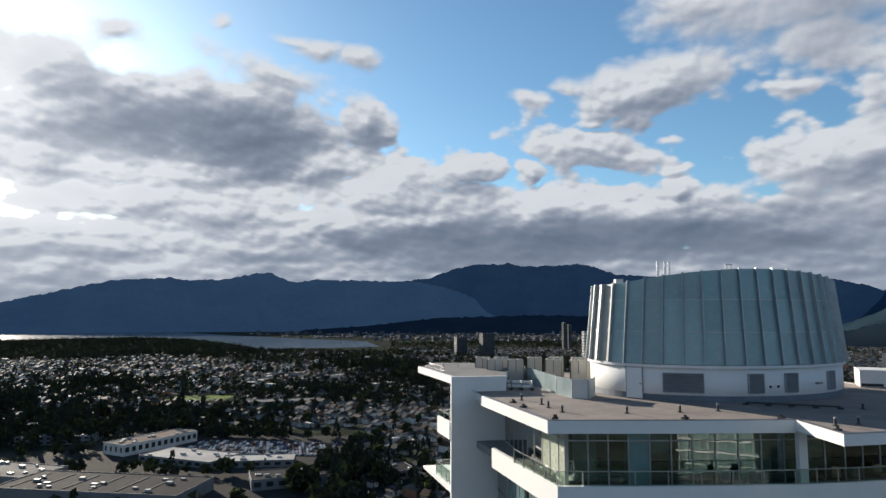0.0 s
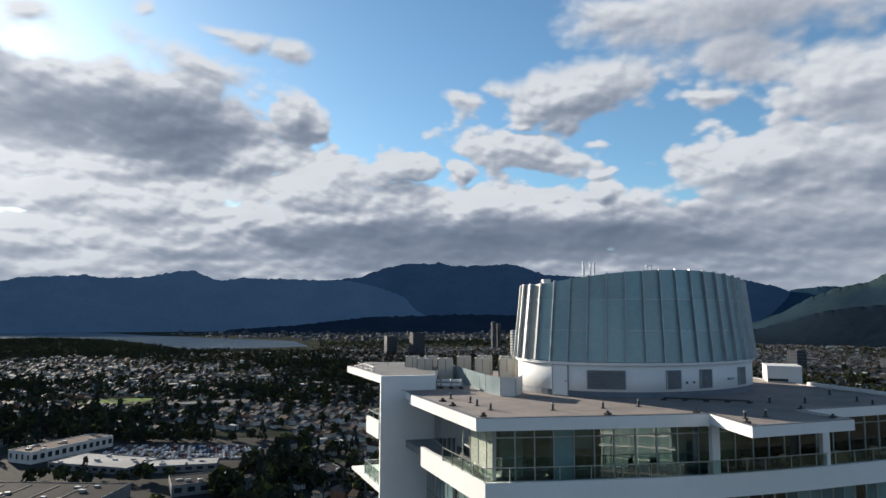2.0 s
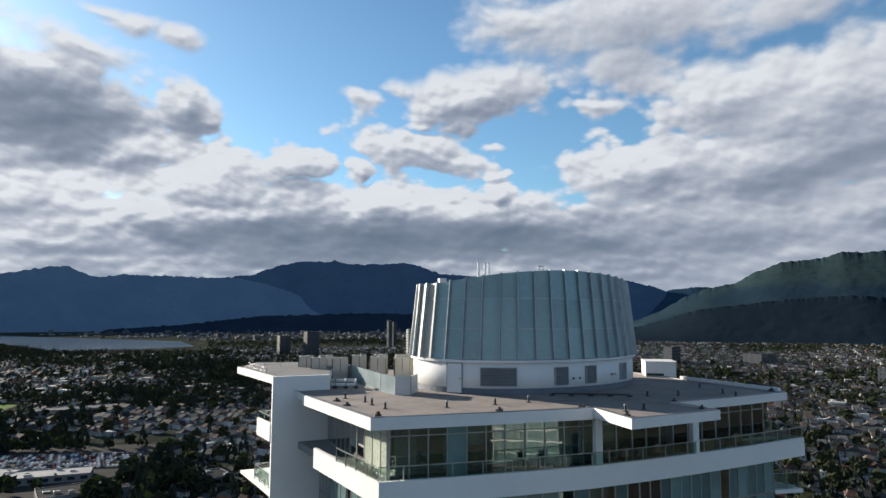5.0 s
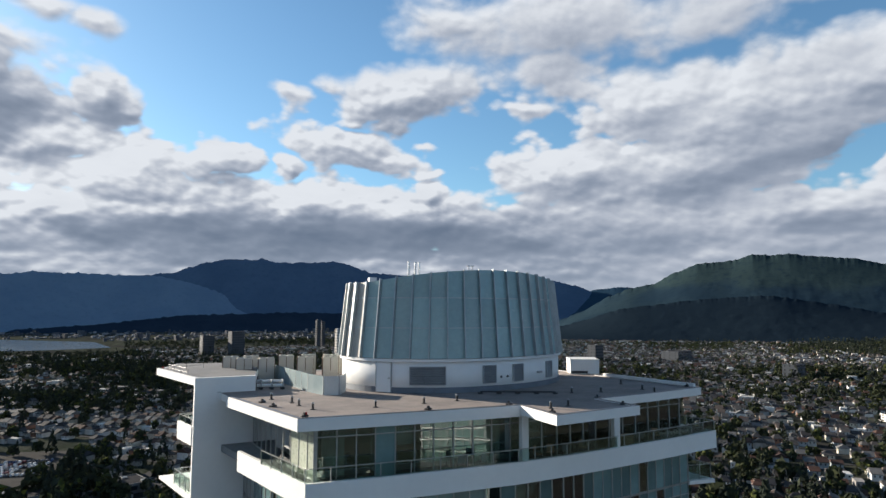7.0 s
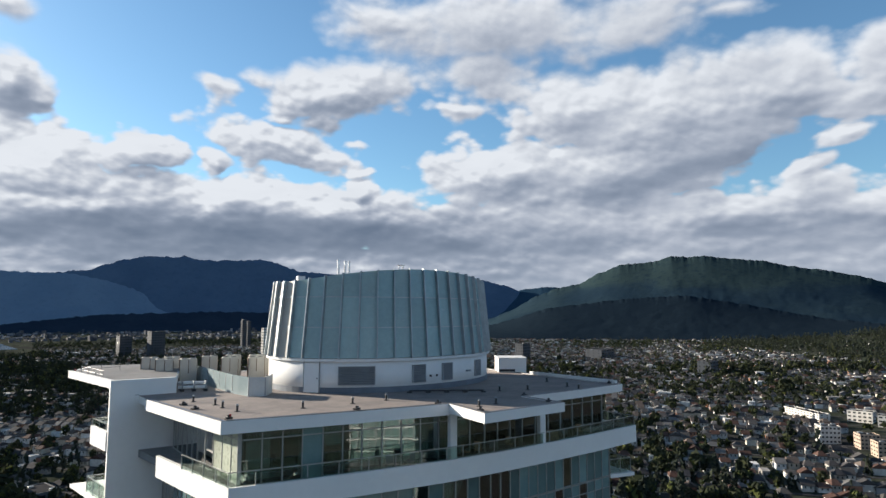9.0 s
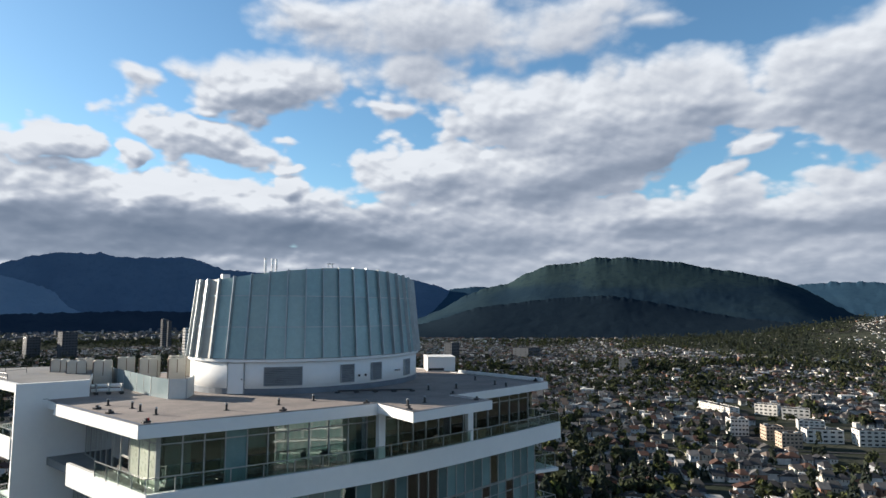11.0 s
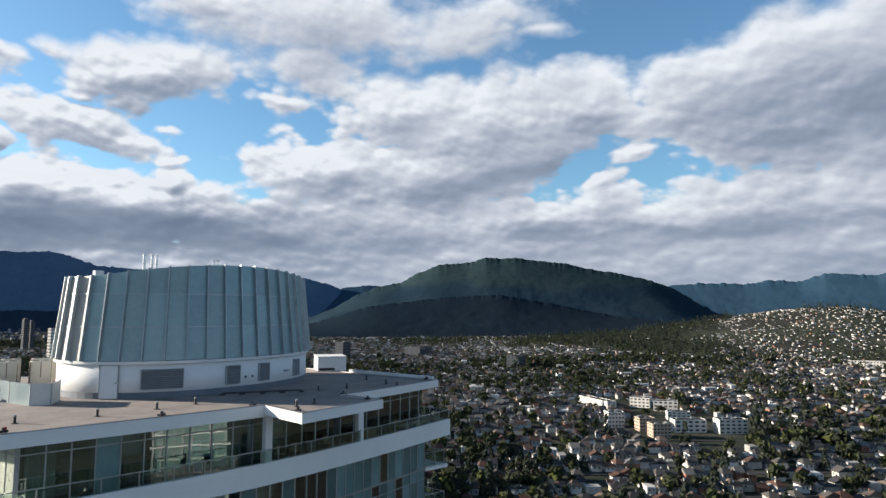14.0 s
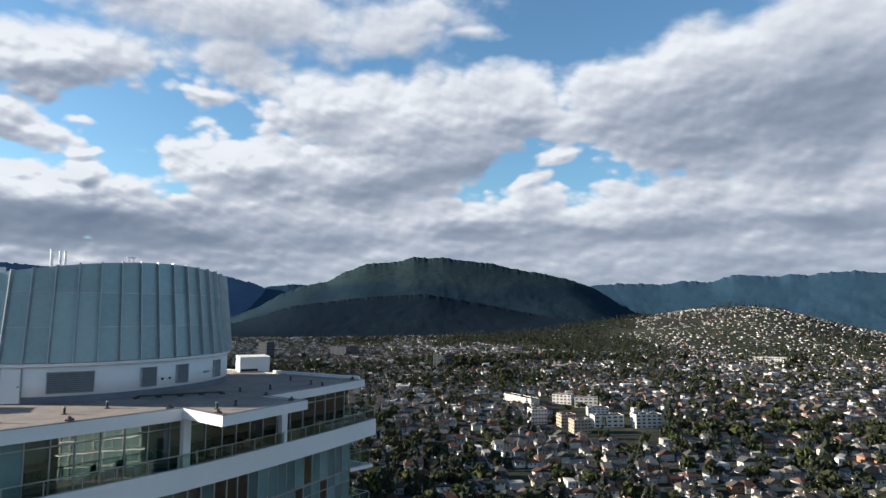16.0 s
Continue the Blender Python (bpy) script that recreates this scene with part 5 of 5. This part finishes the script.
        for sy2 in (-0.1,):
            for sx3 in (-1, 1):
                part("window", boxed(sx3 * (w_ / 2 + .02) - .03, sy2 * d_ - .6, .55 * h_, sx3 * (w_ / 2 + .02) + .03, sy2 * d_ + .6, .55 * h_ + 1.0), WINDOWS, ob)
        out.append(ob)
    return out


HOUSE1 = palette("near_house_walls", [(0.62, 0.60, 0.56), (0.70, 0.69, 0.67), (0.42, 0.40, 0.36), (0.30, 0.31, 0.33), (0.55, 0.47, 0.37), (0.66, 0.62, 0.52), (0.30, 0.15, 0.10), (0.75, 0.74, 0.72)], island=False)
ROOF1 = palette("near_house_roofs", [(0.055, 0.052, 0.052), (0.085, 0.08, 0.075), (0.04, 0.04, 0.043), (0.11, 0.085, 0.07), (0.085, 0.048, 0.038)], island=False)
kinds = house_kinds()
for j, i in enumerate(np.nonzero(single)[0]):
    m = pose(at[i, 0], at[i, 1], at[i, 2] + 0.1, 0, 0, math.degrees(turn[i]) + (180 if lots[i, 2] > 0 else 0))
    if j < len(kinds):
        kinds[j].matrix_world = m
    else:
        copy_thing(kinds[j % len(kinds)], m)

# streets
bm = bmesh.new()
for row in range(-46, 48):
    for s in range(-46, 46):
        for a, b, wv in (((s * 39.0), row * BLOCK, (39.0, 4.2)), ((s * 195.0), row * BLOCK, (4.0, 62.0))):
            if wv[0] < 10 and abs(s) > 12:
                continue
            c = a * GU + b * GV
            az_c, r_c = polar(c[0], c[1])
            if not (330 < r_c < 1900 and -40 < az_c < 92) or height(c[0], c[1]) > 6 or (c[0] < -70 and r_c < 650):
                continue
            e, f = GU * wv[0] / 2, GV * wv[1] / 2
            q = [c - e - f, c + e - f, c + e + f, c - e + f]
            bm.faces.new([bm.verts.new((p[0], p[1], float(height(p[0], p[1])) + 0.35)) for p in q])
whole("road", bm, ASPHALT, "grey asphalt residential streets", "road", kind="structure")


# trees
def crown_shape(seed, leaves, conifer):
    r = np.random.default_rng(seed)
    v, f = [], []
    for i in range(leaves):
        if conifer:
            h = r.random() ** 1.3
            rad = (1 - h) * 0.34 + 0.03
            a = r.uniform(0, 6.28)
            c = np.array((rad * math.cos(a), rad * math.sin(a), 0.12 + h * 0.88))
            size = 0.16
        else:
            d = r.normal(size=3)
            d /= np.linalg.norm(d)
            lobe = 1 + 0.22 * math.sin(3 * math.atan2(d[1], d[0]) + seed) + 0.15 * math.sin(5 * d[2] + seed)
            c = d * np.array((0.40, 0.40, 0.36)) * r.uniform(0.65, 1.0) * lobe + np.array((0, 0, 0.60))
            size = 0.24
        e1 = r.normal(size=3)
        e1 /= np.linalg.norm(e1)
        e2 = np.cross(e1, r.normal(size=3))
        e2 /= np.linalg.norm(e2)
        k = len(v)
        s = size * r.uniform(0.6, 1.2)
        v += [tuple(c + e1 * s), tuple(c - e1 * s * 0.5 + e2 * s * 0.87), tuple(c - e1 * s * 0.5 - e2 * s * 0.87), tuple(c + np.cross(e1, e2) * s * 0.6)]
        f += [(k, k + 1, k + 2), (k, k + 1, k + 3), (k + 1, k + 2, k + 3), (k + 2, k, k + 3)]
    return v, f


def leaf_material(name, colours, through_leaf):
    m = palette(name, colours, 0.75, True, 0.35)
    n = Nodes(m.node_tree)
    bsdf = m.node_tree.nodes["Principled BSDF"]
    bsdf.inputs["Specular IOR Level"].default_value = 0.0
    glow_through = n.add("ShaderNodeBsdfTranslucent")
    n.put(glow_through, 0, bsdf.inputs["Base Color"].links[0].from_socket)
    both = n.add("ShaderNodeMixShader")
    n.put(both, 0, through_leaf)
    n.put(both, 1, bsdf.outputs[0])
    n.put(both, 2, glow_through.outputs[0])
    m.node_tree.links.new(both.outputs[0], m.node_tree.nodes["Material Output"].inputs[0])
    return m


LEAF = leaf_material("broadleaf_foliage", [(0.072, 0.084, 0.054), (0.086, 0.102, 0.058), (0.062, 0.074, 0.052), (0.160, 0.185, 0.068), (0.074, 0.086, 0.056), (0.098, 0.112, 0.062), (0.064, 0.076, 0.053)], 0.5)
NEEDLE = leaf_material("conifer_foliage", [(0.055, 0.068, 0.054), (0.065, 0.078, 0.058), (0.048, 0.060, 0.050), (0.073, 0.086, 0.061)], 0.4)
BARK = material("tree_bark", (0.09, 0.065, 0.045), 0.95, scale=2.0)

count = 80000
rr = np.sqrt(rng.uniform(330 ** 2, 2600 ** 2, count))
rr[: count // 3] = rng.uniform(340, 1200, count // 3)
aa = rng.uniform(-38, 88, count)
tx, ty = rr * np.sin(np.radians(aa)), rr * np.cos(np.radians(aa))
wd = woods(tx, ty)
keep = rng.random(count) < np.clip(wd * 1.5 - 0.22, 0.14, 0.95) * np.where(rr > 1500, 0.75, 1.0)
site = (np.abs(tx + 312) < 46) & (ty > 770) & (ty < 900)
works = (tx < -70) & (rr < 640) & (rng.random(count) > 0.10)
works |= (tx < -95) & (tx > -300) & (ty > 385) & (ty < 600)
flats = (np.abs(tx - 600) < 70) & (np.abs(ty - 300) < 60) & (rng.random(count) > 0.15)
sea = (aa < -4.5) & (rr > 2120)
keep &= ~((aa > 22) & (rng.random(count) < np.where(rr < 650, 0.72, np.where(rr < 1000, 0.55, 0.3))) & (height(tx, ty) < 8))
keep &= ~((aa < 22) & (rr < 800) & (rng.random(count) < 0.6))
keep &= ~site & ~works & ~flats & ~sea & ~((aa > 12) & (aa < 60) & (rr > 2500))
# keep clear of the streets
uu, vv = tx * GU[0] + ty * GU[1], tx * GV[0] + ty * GV[1]
keep &= np.abs((vv + BLOCK / 2) % BLOCK - BLOCK / 2) > 5
tx, ty, rr, aa = tx[keep], ty[keep], rr[keep], aa[keep]
wd = wd[keep]
# rows of trees along the yards
for (xa, ya), (xb, yb), k in (((-262, 466), (-92, 456), 22), ((-300, 505), (-272, 565), 10), ((-235, 600), (-90, 590), 26), ((-88, 470), (-60, 600), 16)):
    f = np.sort(rng.random(k))
    tx, ty = np.append(tx, xa + (xb - xa) * f + rng.normal(0, 3, k)), np.append(ty, ya + (yb - ya) * f + rng.normal(0, 3, k))
    wd = np.append(wd, np.full(k, 0.5))
# woods down to the inlet's shore
k = 9000
fa, fr = rng.uniform(-39, -13, k), np.sqrt(rng.uniform(1850 ** 2, 3350 ** 2, k))
dry = fr < np.interp(fa, (-40, -34, -25, -21, -15), (3200, 3180, 3330, 2980, 2080))
fx, fy = (fr * np.sin(np.radians(fa)))[dry], (fr * np.cos(np.radians(fa)))[dry]
tx, ty, wd = np.append(tx, fx), np.append(ty, fy), np.append(wd, np.full(len(fx), 0.7))
rr, aa = np.hypot(tx, ty), np.degrees(np.arctan2(tx, ty))
n = len(tx)
tz = height(tx, ty)
con = rng.random(n) < np.where(aa < 10, 0.35, np.where(tz > 8, 0.8, 0.22))
hgt = np.where(con, rng.uniform(10, 24, n), rng.uniform(6, 15, n)) * np.where(wd > 0.6, 1.1, 0.78)
spread_ = hgt * np.where(con, rng.uniform(0.55, 0.8, n), rng.uniform(0.75, 1.15, n))
grown = (rng.random(n) < 0.13) & (rr < 2000) & (aa > 24)
hgt, spread_ = np.where(grown, hgt * 1.45, hgt), np.where(grown, spread_ * 1.4, spread_)
low_ = (aa < -4.5) & (rr > 1750)
hgt, spread_ = np.where(low_, hgt * 0.5, hgt), np.where(low_, spread_ * 1.1, spread_)
tscale = np.column_stack([spread_, spread_, hgt])
tat = np.column_stack([tx, ty, tz])
tturn = rng.uniform(0, 6.28, n)
order = np.argsort(rr + np.where(aa < 20, 150, 0))
solo = np.zeros(n, bool)
solo[order[:150]] = True
var = rng.integers(0, 4, n)
for nm, conifer, mat, label in (("broadleaf_trees", False, LEAF, "green broadleaf trees between the houses"), ("conifer_trees", True, NEEDLE, "dark green conifers between the houses")):
    chunks = []
    for k in range(4):
        for lo, hi, leaves in ((0, 800, 44), (800, 1500, 20), (1500, 9000, 10)):
            m = (con == conifer) & (var == k) & (rr >= lo) & (rr < hi) & ~solo
            if m.any():
                chunks.append(instances(*crown_shape(10 * k + leaves, leaves, conifer), tat[m], tturn[m], tscale[m]))
    joined(nm, chunks, mat, label, "trees")


def tree_kind(seed, conifer):
    ob = thing("tree", "dark green conifer beside the houses" if conifer else "green broadleaf tree beside the houses", "tree", "near trees")
    bm = bmesh.new()
    bmesh.ops.create_cone(bm, segments=7, radius1=0.022, radius2=0.008, depth=0.62, cap_ends=True, matrix=Matrix.Translation((0, 0, 0.31)))
    if not conifer:
        for a in (0.3, 2.4, 4.5):
            rod(bm, (0, 0, 0.3), (0.2 * math.cos(a), 0.2 * math.sin(a), 0.58), 0.008, 5)
    part("trunk", bm, BARK, ob)
    v, f = crown_shape(seed, 70, conifer)
    data = bpy.data.meshes.new("crown")
    data.from_pydata(v, [], f)
    data.materials.append(NEEDLE if conifer else LEAF)
    part("crown", data, None, ob)
    return ob


species = [tree_kind(31 + k, k % 3 == 2) for k in range(6)]
used = set()
for i in np.nonzero(solo)[0]:
    k = int(2 + 3 * rng.integers(0, 2)) if con[i] else int(rng.choice([0, 1, 3, 4]))
    m = Matrix.LocRotScale(Vector(tat[i]), Euler((0, 0, tturn[i])), Vector((hgt[i],) * 3) if not con[i] else Vector((hgt[i] * .8, hgt[i] * .8, hgt[i])))
    if k not in used:
        species[k].matrix_world = m
        used.add(k)
    else:
        t = copy_thing(species[k], m)
        t.matrix_world = m
for k in range(6):
    if k not in used:
        species[k].matrix_world = Matrix.LocRotScale((400 + 9 * k, 300, 0), None, (9, 9, 9))


# ---- large buildings among the houses ----
def hall(name, label, at, turn, size, wall, roofmat, windows=0, storeys=1, extras=0, seed=0, group=""):
    """A flat-roofed building with parapet, windows and roof boxes."""
    r = random.Random(seed)
    ob = thing(name, label, "building", group, at=(at[0], at[1], float(height(at[0], at[1])) - 0.1), turn=turn)
    w_, d_, h_ = size
    part("wall", boxed(-w_ / 2, -d_ / 2, 0, w_ / 2, d_ / 2, h_ - 0.3), wall, ob)
    part("roof", boxed(-w_ / 2 + 0.3, -d_ / 2 + 0.3, h_ - 0.299, w_ / 2 - 0.3, d_ / 2 - 0.3, h_ - 0.15), roofmat, ob)
    for a in ((-w_ / 2, -d_ / 2, w_ / 2, -d_ / 2 + 0.3), (-w_ / 2, d_ / 2 - 0.3, w_ / 2, d_ / 2), (-w_ / 2, -d_ / 2 + 0.31, -w_ / 2 + 0.3, d_ / 2 - 0.31), (w_ / 2 - 0.3, -d_ / 2 + 0.31, w_ / 2, d_ / 2 - 0.31)):
        part("parapet", boxed(a[0], a[1], h_ - 0.298, a[2], a[3], h_ + 0.3), wall, ob)
    if windows:
        for st in range(storeys):
            z = (st + 0.35) * h_ / storeys
            for i in range(windows):
                x = -w_ / 2 + (i + 0.5) * w_ / windows
                for sgn in (-1, 1):
                    part("window", boxed(x - w_ / windows * .28, sgn * (d_ / 2 + .02) - .04, z, x + w_ / windows * .28, sgn * (d_ / 2 + .02) + .04, z + h_ / storeys * .42), WINDOWS, ob)
            side_n = max(1, int(windows * d_ / w_))
            for i in range(side_n):
                y = -d_ / 2 + (i + 0.5) * d_ / side_n
                for sgn in (-1, 1):
                    part("window", boxed(sgn * (w_ / 2 + .02) - .04, y - 0.9, z, sgn * (w_ / 2 + .02) + .04, y + 0.9, z + h_ / storeys * .42), WINDOWS, ob)
    for i in range(extras):
        x, y = r.uniform(-w_ * .42, w_ * .42), r.uniform(-d_ * .42, d_ * .42)
        s = r.uniform(0.8, 2.0)
        part("roof_unit", boxed(x - s, y - s * .7, h_ - 0.149, x + s, y + s * .7, h_ + r.uniform(.6, 1.5), bevel=0.05), GALV, ob)
    return ob


PALE = material("pale_render", (0.66, 0.64, 0.60), 0.85, scale=0.15)
BUFF = material("buff_brick", (0.46, 0.36, 0.28), 0.9, scale=0.2)
WHITEROOF = material("white_roofing", (0.55, 0.54, 0.52), 0.85, second=(0.42, 0.41, 0.40), scale=0.06, fine=0.7, spec=0.02)
GREYWALL = material("grey_cladding", (0.20, 0.21, 0.22), 0.8, scale=0.15)
PALEROOF = material("pale_roofing", (0.24, 0.237, 0.23), 0.85, second=(0.16, 0.158, 0.155), scale=0.06, fine=0.7, spec=0.02)
GREYROOF = material("grey_roofing", (0.048, 0.048, 0.052), 0.85, second=(0.034, 0.034, 0.037), scale=0.05, fine=0.7, spec=0.02)
BROWNROOF = material("brown_roofing", (0.17, 0.13, 0.11), 0.85, second=(0.24, 0.20, 0.17), scale=0.06, fine=0.7, spec=0.02)
hall("warehouse", "long pale warehouse with dark loading doors", (-240, 552), 63, (72, 24, 9), PALE, BROWNROOF, 12, 1, 8, 1)
hall("depot", "low white-roofed vehicle depot", (-190, 503), -21, (66, 34, 5), GREYWALL, WHITEROOF, 9, 1, 7, 2)
hall("depot", "low white-roofed vehicle depot wing", (-135, 492), 8, (52, 22, 5), GREYWALL, WHITEROOF, 7, 1, 5, 3)
big = hall("factory", "large grey-roofed factory with skylight strips", (-205, 408), -8, (118, 44, 8), GREYWALL, GREYROOF, 0, 1, 14, 4)
for i in range(6):
    part("skylight", boxed(-50 + i * 17, -17, 7.851, -48.6 + i * 17, 16, 8.2, bevel=0.1), PALEROOF, big, "pale ribbed skylight")
hall("factory", "pale factory roof with rows of vents", (-292, 446), -14, (70, 34, 7), GREYWALL, PALEROOF, 0, 1, 12, 5)
hall("office_building", "white office block beside the trees", (-392, 600), 12, (40, 24, 9), PALE, PALEROOF, 8, 2, 3, 6)
hall("office_building", "grey flat-roofed office block", (-330, 575), 8, (60, 30, 7), GREYWALL, GREYROOF, 10, 2, 6, 7)
hall("school", "long low school with a pale roof", (-195, 800), 14, (80, 26, 7), GREYWALL, PALEROOF, 12, 1, 5, 8)
hall("shop_building", "dark flat-roofed commercial block", (-95, 440), 20, (60, 26, 7), GREYWALL, GREYROOF, 8, 1, 8, 9)
hall("shop_building", "dark flat-roofed commercial block", (-40, 455), 24, (40, 24, 6), GREYWALL, GREYROOF, 6, 1, 5, 10)
for i, (x, y, t, s, wl) in enumerate(((556, 352, -38, (18, 16, 17), PALE), (560, 322, -38, (17, 15, 14), BUFF), (541, 297, -38, (19, 15, 14), BUFF), (606, 262, -42, (30, 16, 15), PALE), (585, 292, -42, (34, 15, 13), PALE), (668, 446, -112, (70, 14, 9), PALE), (692, 402, -72, (26, 16, 13), PALE), (686, 368, -62, (30, 16, 13), PALE), (640, 330, -52, (26, 14, 10), PALE))):
    s = (s[0] * 0.86, s[1] * 0.86, s[2] * 0.86)
    hall("apartment_block", "pale flat-roofed apartment block with rows of windows" if wl is PALE else "buff brick apartment block with rows of windows", (x, y), t, s, wl, GREYROOF, 5 if s[0] < 40 else 12, 4 if s[2] > 12 else 3, 3, 20 + i, "apartment blocks in the suburb")
hall("office_building", "long pale office building on the far slope", (1422, 350), -76, (70, 20, 14), PALE, PALEROOF, 14, 3, 4, 40)
SLATE = material("slate_cladding", (0.055, 0.066, 0.082), 0.8, scale=0.1)
# towers far off to the north
for i, (a, r, w_, h_) in enumerate(((10.6, 2150, 15, 86), (11.0, 2200, 12, 80), (12.35, 1500, 14, 74), (3.9, 1750, 34, 62), (1.6, 1800, 30, 50), (34.5, 1500, 30, 40), (49.5, 1250, 34, 26), (41.0, 1600, 60, 24))):
    hall("high_rise", "distant pale apartment tower above the trees", (r * math.sin(radians(a)), r * math.cos(radians(a))), 20, (w_, w_ * .7, h_), PALE if i == 2 else SLATE, GREYROOF, 5, max(3, int(h_ / 6)), 2, 60 + i, "distant towers")

# green playing field
FIELD = material("playing_field_grass", (0.10, 0.17, 0.03), 0.95, second=(0.13, 0.20, 0.04), scale=0.03, fine=0.6, spec=0.02)
whole("lawn", boxed(-356, 845, -0.3, -280, 896, 0.3), FIELD, "bright green mown playing field", "lawn", kind="structure")
YARD = material("yard_asphalt", (0.05, 0.05, 0.05), 0.9, second=(0.07, 0.068, 0.065), scale=0.03, fine=0.5, spec=0.02)
bm = bmesh.new()
prism(bm, [(-330, 400), (-80, 385), (-75, 600), (-300, 640)], -0.3, 0.25)
whole("car_park", bm, YARD, "worn asphalt yard round the depots", "yard", kind="structure")
# parked cars in rows
r = np.random.default_rng(5)
cx, cy = np.meshgrid(np.arange(-60, 60, 3.0), np.arange(0, 45, 8.5))
cx, cy = cx.ravel(), cy.ravel()
pick = r.random(len(cx)) < 0.85
cx, cy = cx[pick], cy[pick]
ca = radians(-6)
cat_ = np.column_stack([-150 + cx * math.cos(ca) - cy * math.sin(ca), 527 + cx * math.sin(ca) + cy * math.cos(ca), np.full(len(cx), 0.3)])
CAR_V = [(-.5, -.5, .15), (.5, -.5, .15), (.5, .5, .15), (-.5, .5, .15), (-.5, -.5, .6), (.5, -.5, .6), (.5, .5, .6), (-.5, .5, .6), (-.4, -.22, 1), (.4, -.22, 1), (.4, .35, 1), (-.4, .35, 1)]
CAR_F = [(0, 1, 5, 4), (1, 2, 6, 5), (2, 3, 7, 6), (3, 0, 4, 7), (4, 5, 9, 8), (5, 6, 10, 9), (6, 7, 11, 10), (7, 4, 8, 11), (8, 9, 10, 11)]
joined("parked_cars", [instances(CAR_V, CAR_F, cat_, np.full(len(cx), ca), np.tile((1.8, 4.5, 1.5), (len(cx), 1)))], palette("car_paints", [(0.7, 0.7, 0.7), (0.08, 0.08, 0.09), (0.4, 0.41, 0.43), (0.75, 0.74, 0.72), (0.14, 0.04, 0.04), (0.05, 0.08, 0.16), (0.6, 0.6, 0.6), (0.12, 0.12, 0.13)], 0.25), "rows of parked cars in the depot yard", "cars")

# port and town along the far shore
n = 900
pa, pr = rng.uniform(-20, 22, n), rng.uniform(2750, 3900, n)
ok = ~((pa < -6) & (pr > 2300) & (pr < 3100 + np.clip((-pa - 12) * 150, 0, 1500)))
pa, pr = pa[ok], pr[ok]
n = len(pa)
pat = np.column_stack([pr * np.sin(np.radians(pa)), pr * np.cos(np.radians(pa)), np.zeros(n)])
joined("shore_buildings", [instances(FLAT_V, FLAT_F, pat, rng.uniform(0, 3, n), np.column_stack([rng.uniform(6, 26, n), rng.uniform(6, 18, n), rng.choice([4, 5, 7, 10, 20], n, p=[.3, .3, .2, .15, .05])]))], palette("shore_paints", [(0.14, 0.155, 0.18), (0.30, 0.31, 0.33), (0.09, 0.10, 0.12), (0.12, 0.12, 0.125), (0.08, 0.09, 0.11)]), "port sheds and town blocks along the far shore", "buildings")

# the neighbouring tower that stands behind and is mirrored in the glass
n_tower = thing("neighbour_tower", "glass high-rise with pale balcony bands, mirrored in the windows", "building", at=(84, -90, 0), turn=29)
part("wall", boxed(-12, -10, 0, 12, 10, 112), SPANDREL, n_tower)
for k in range(18):
    z = 60 + k * 2.9
    part("balcony_band", boxed(-12.6 + 0.9 * (k % 3), 10.002, z, 12.6 - 1.4 * (k % 2), 11.6, z + 0.32), GALV, n_tower)
for k in range(13):
    part("pier", boxed(-12 + k * 1.95, 10.01, 56, -11.65 + k * 1.95, 11.0 + 0.3 * (k % 2), 112), GREYWALL, n_tower)
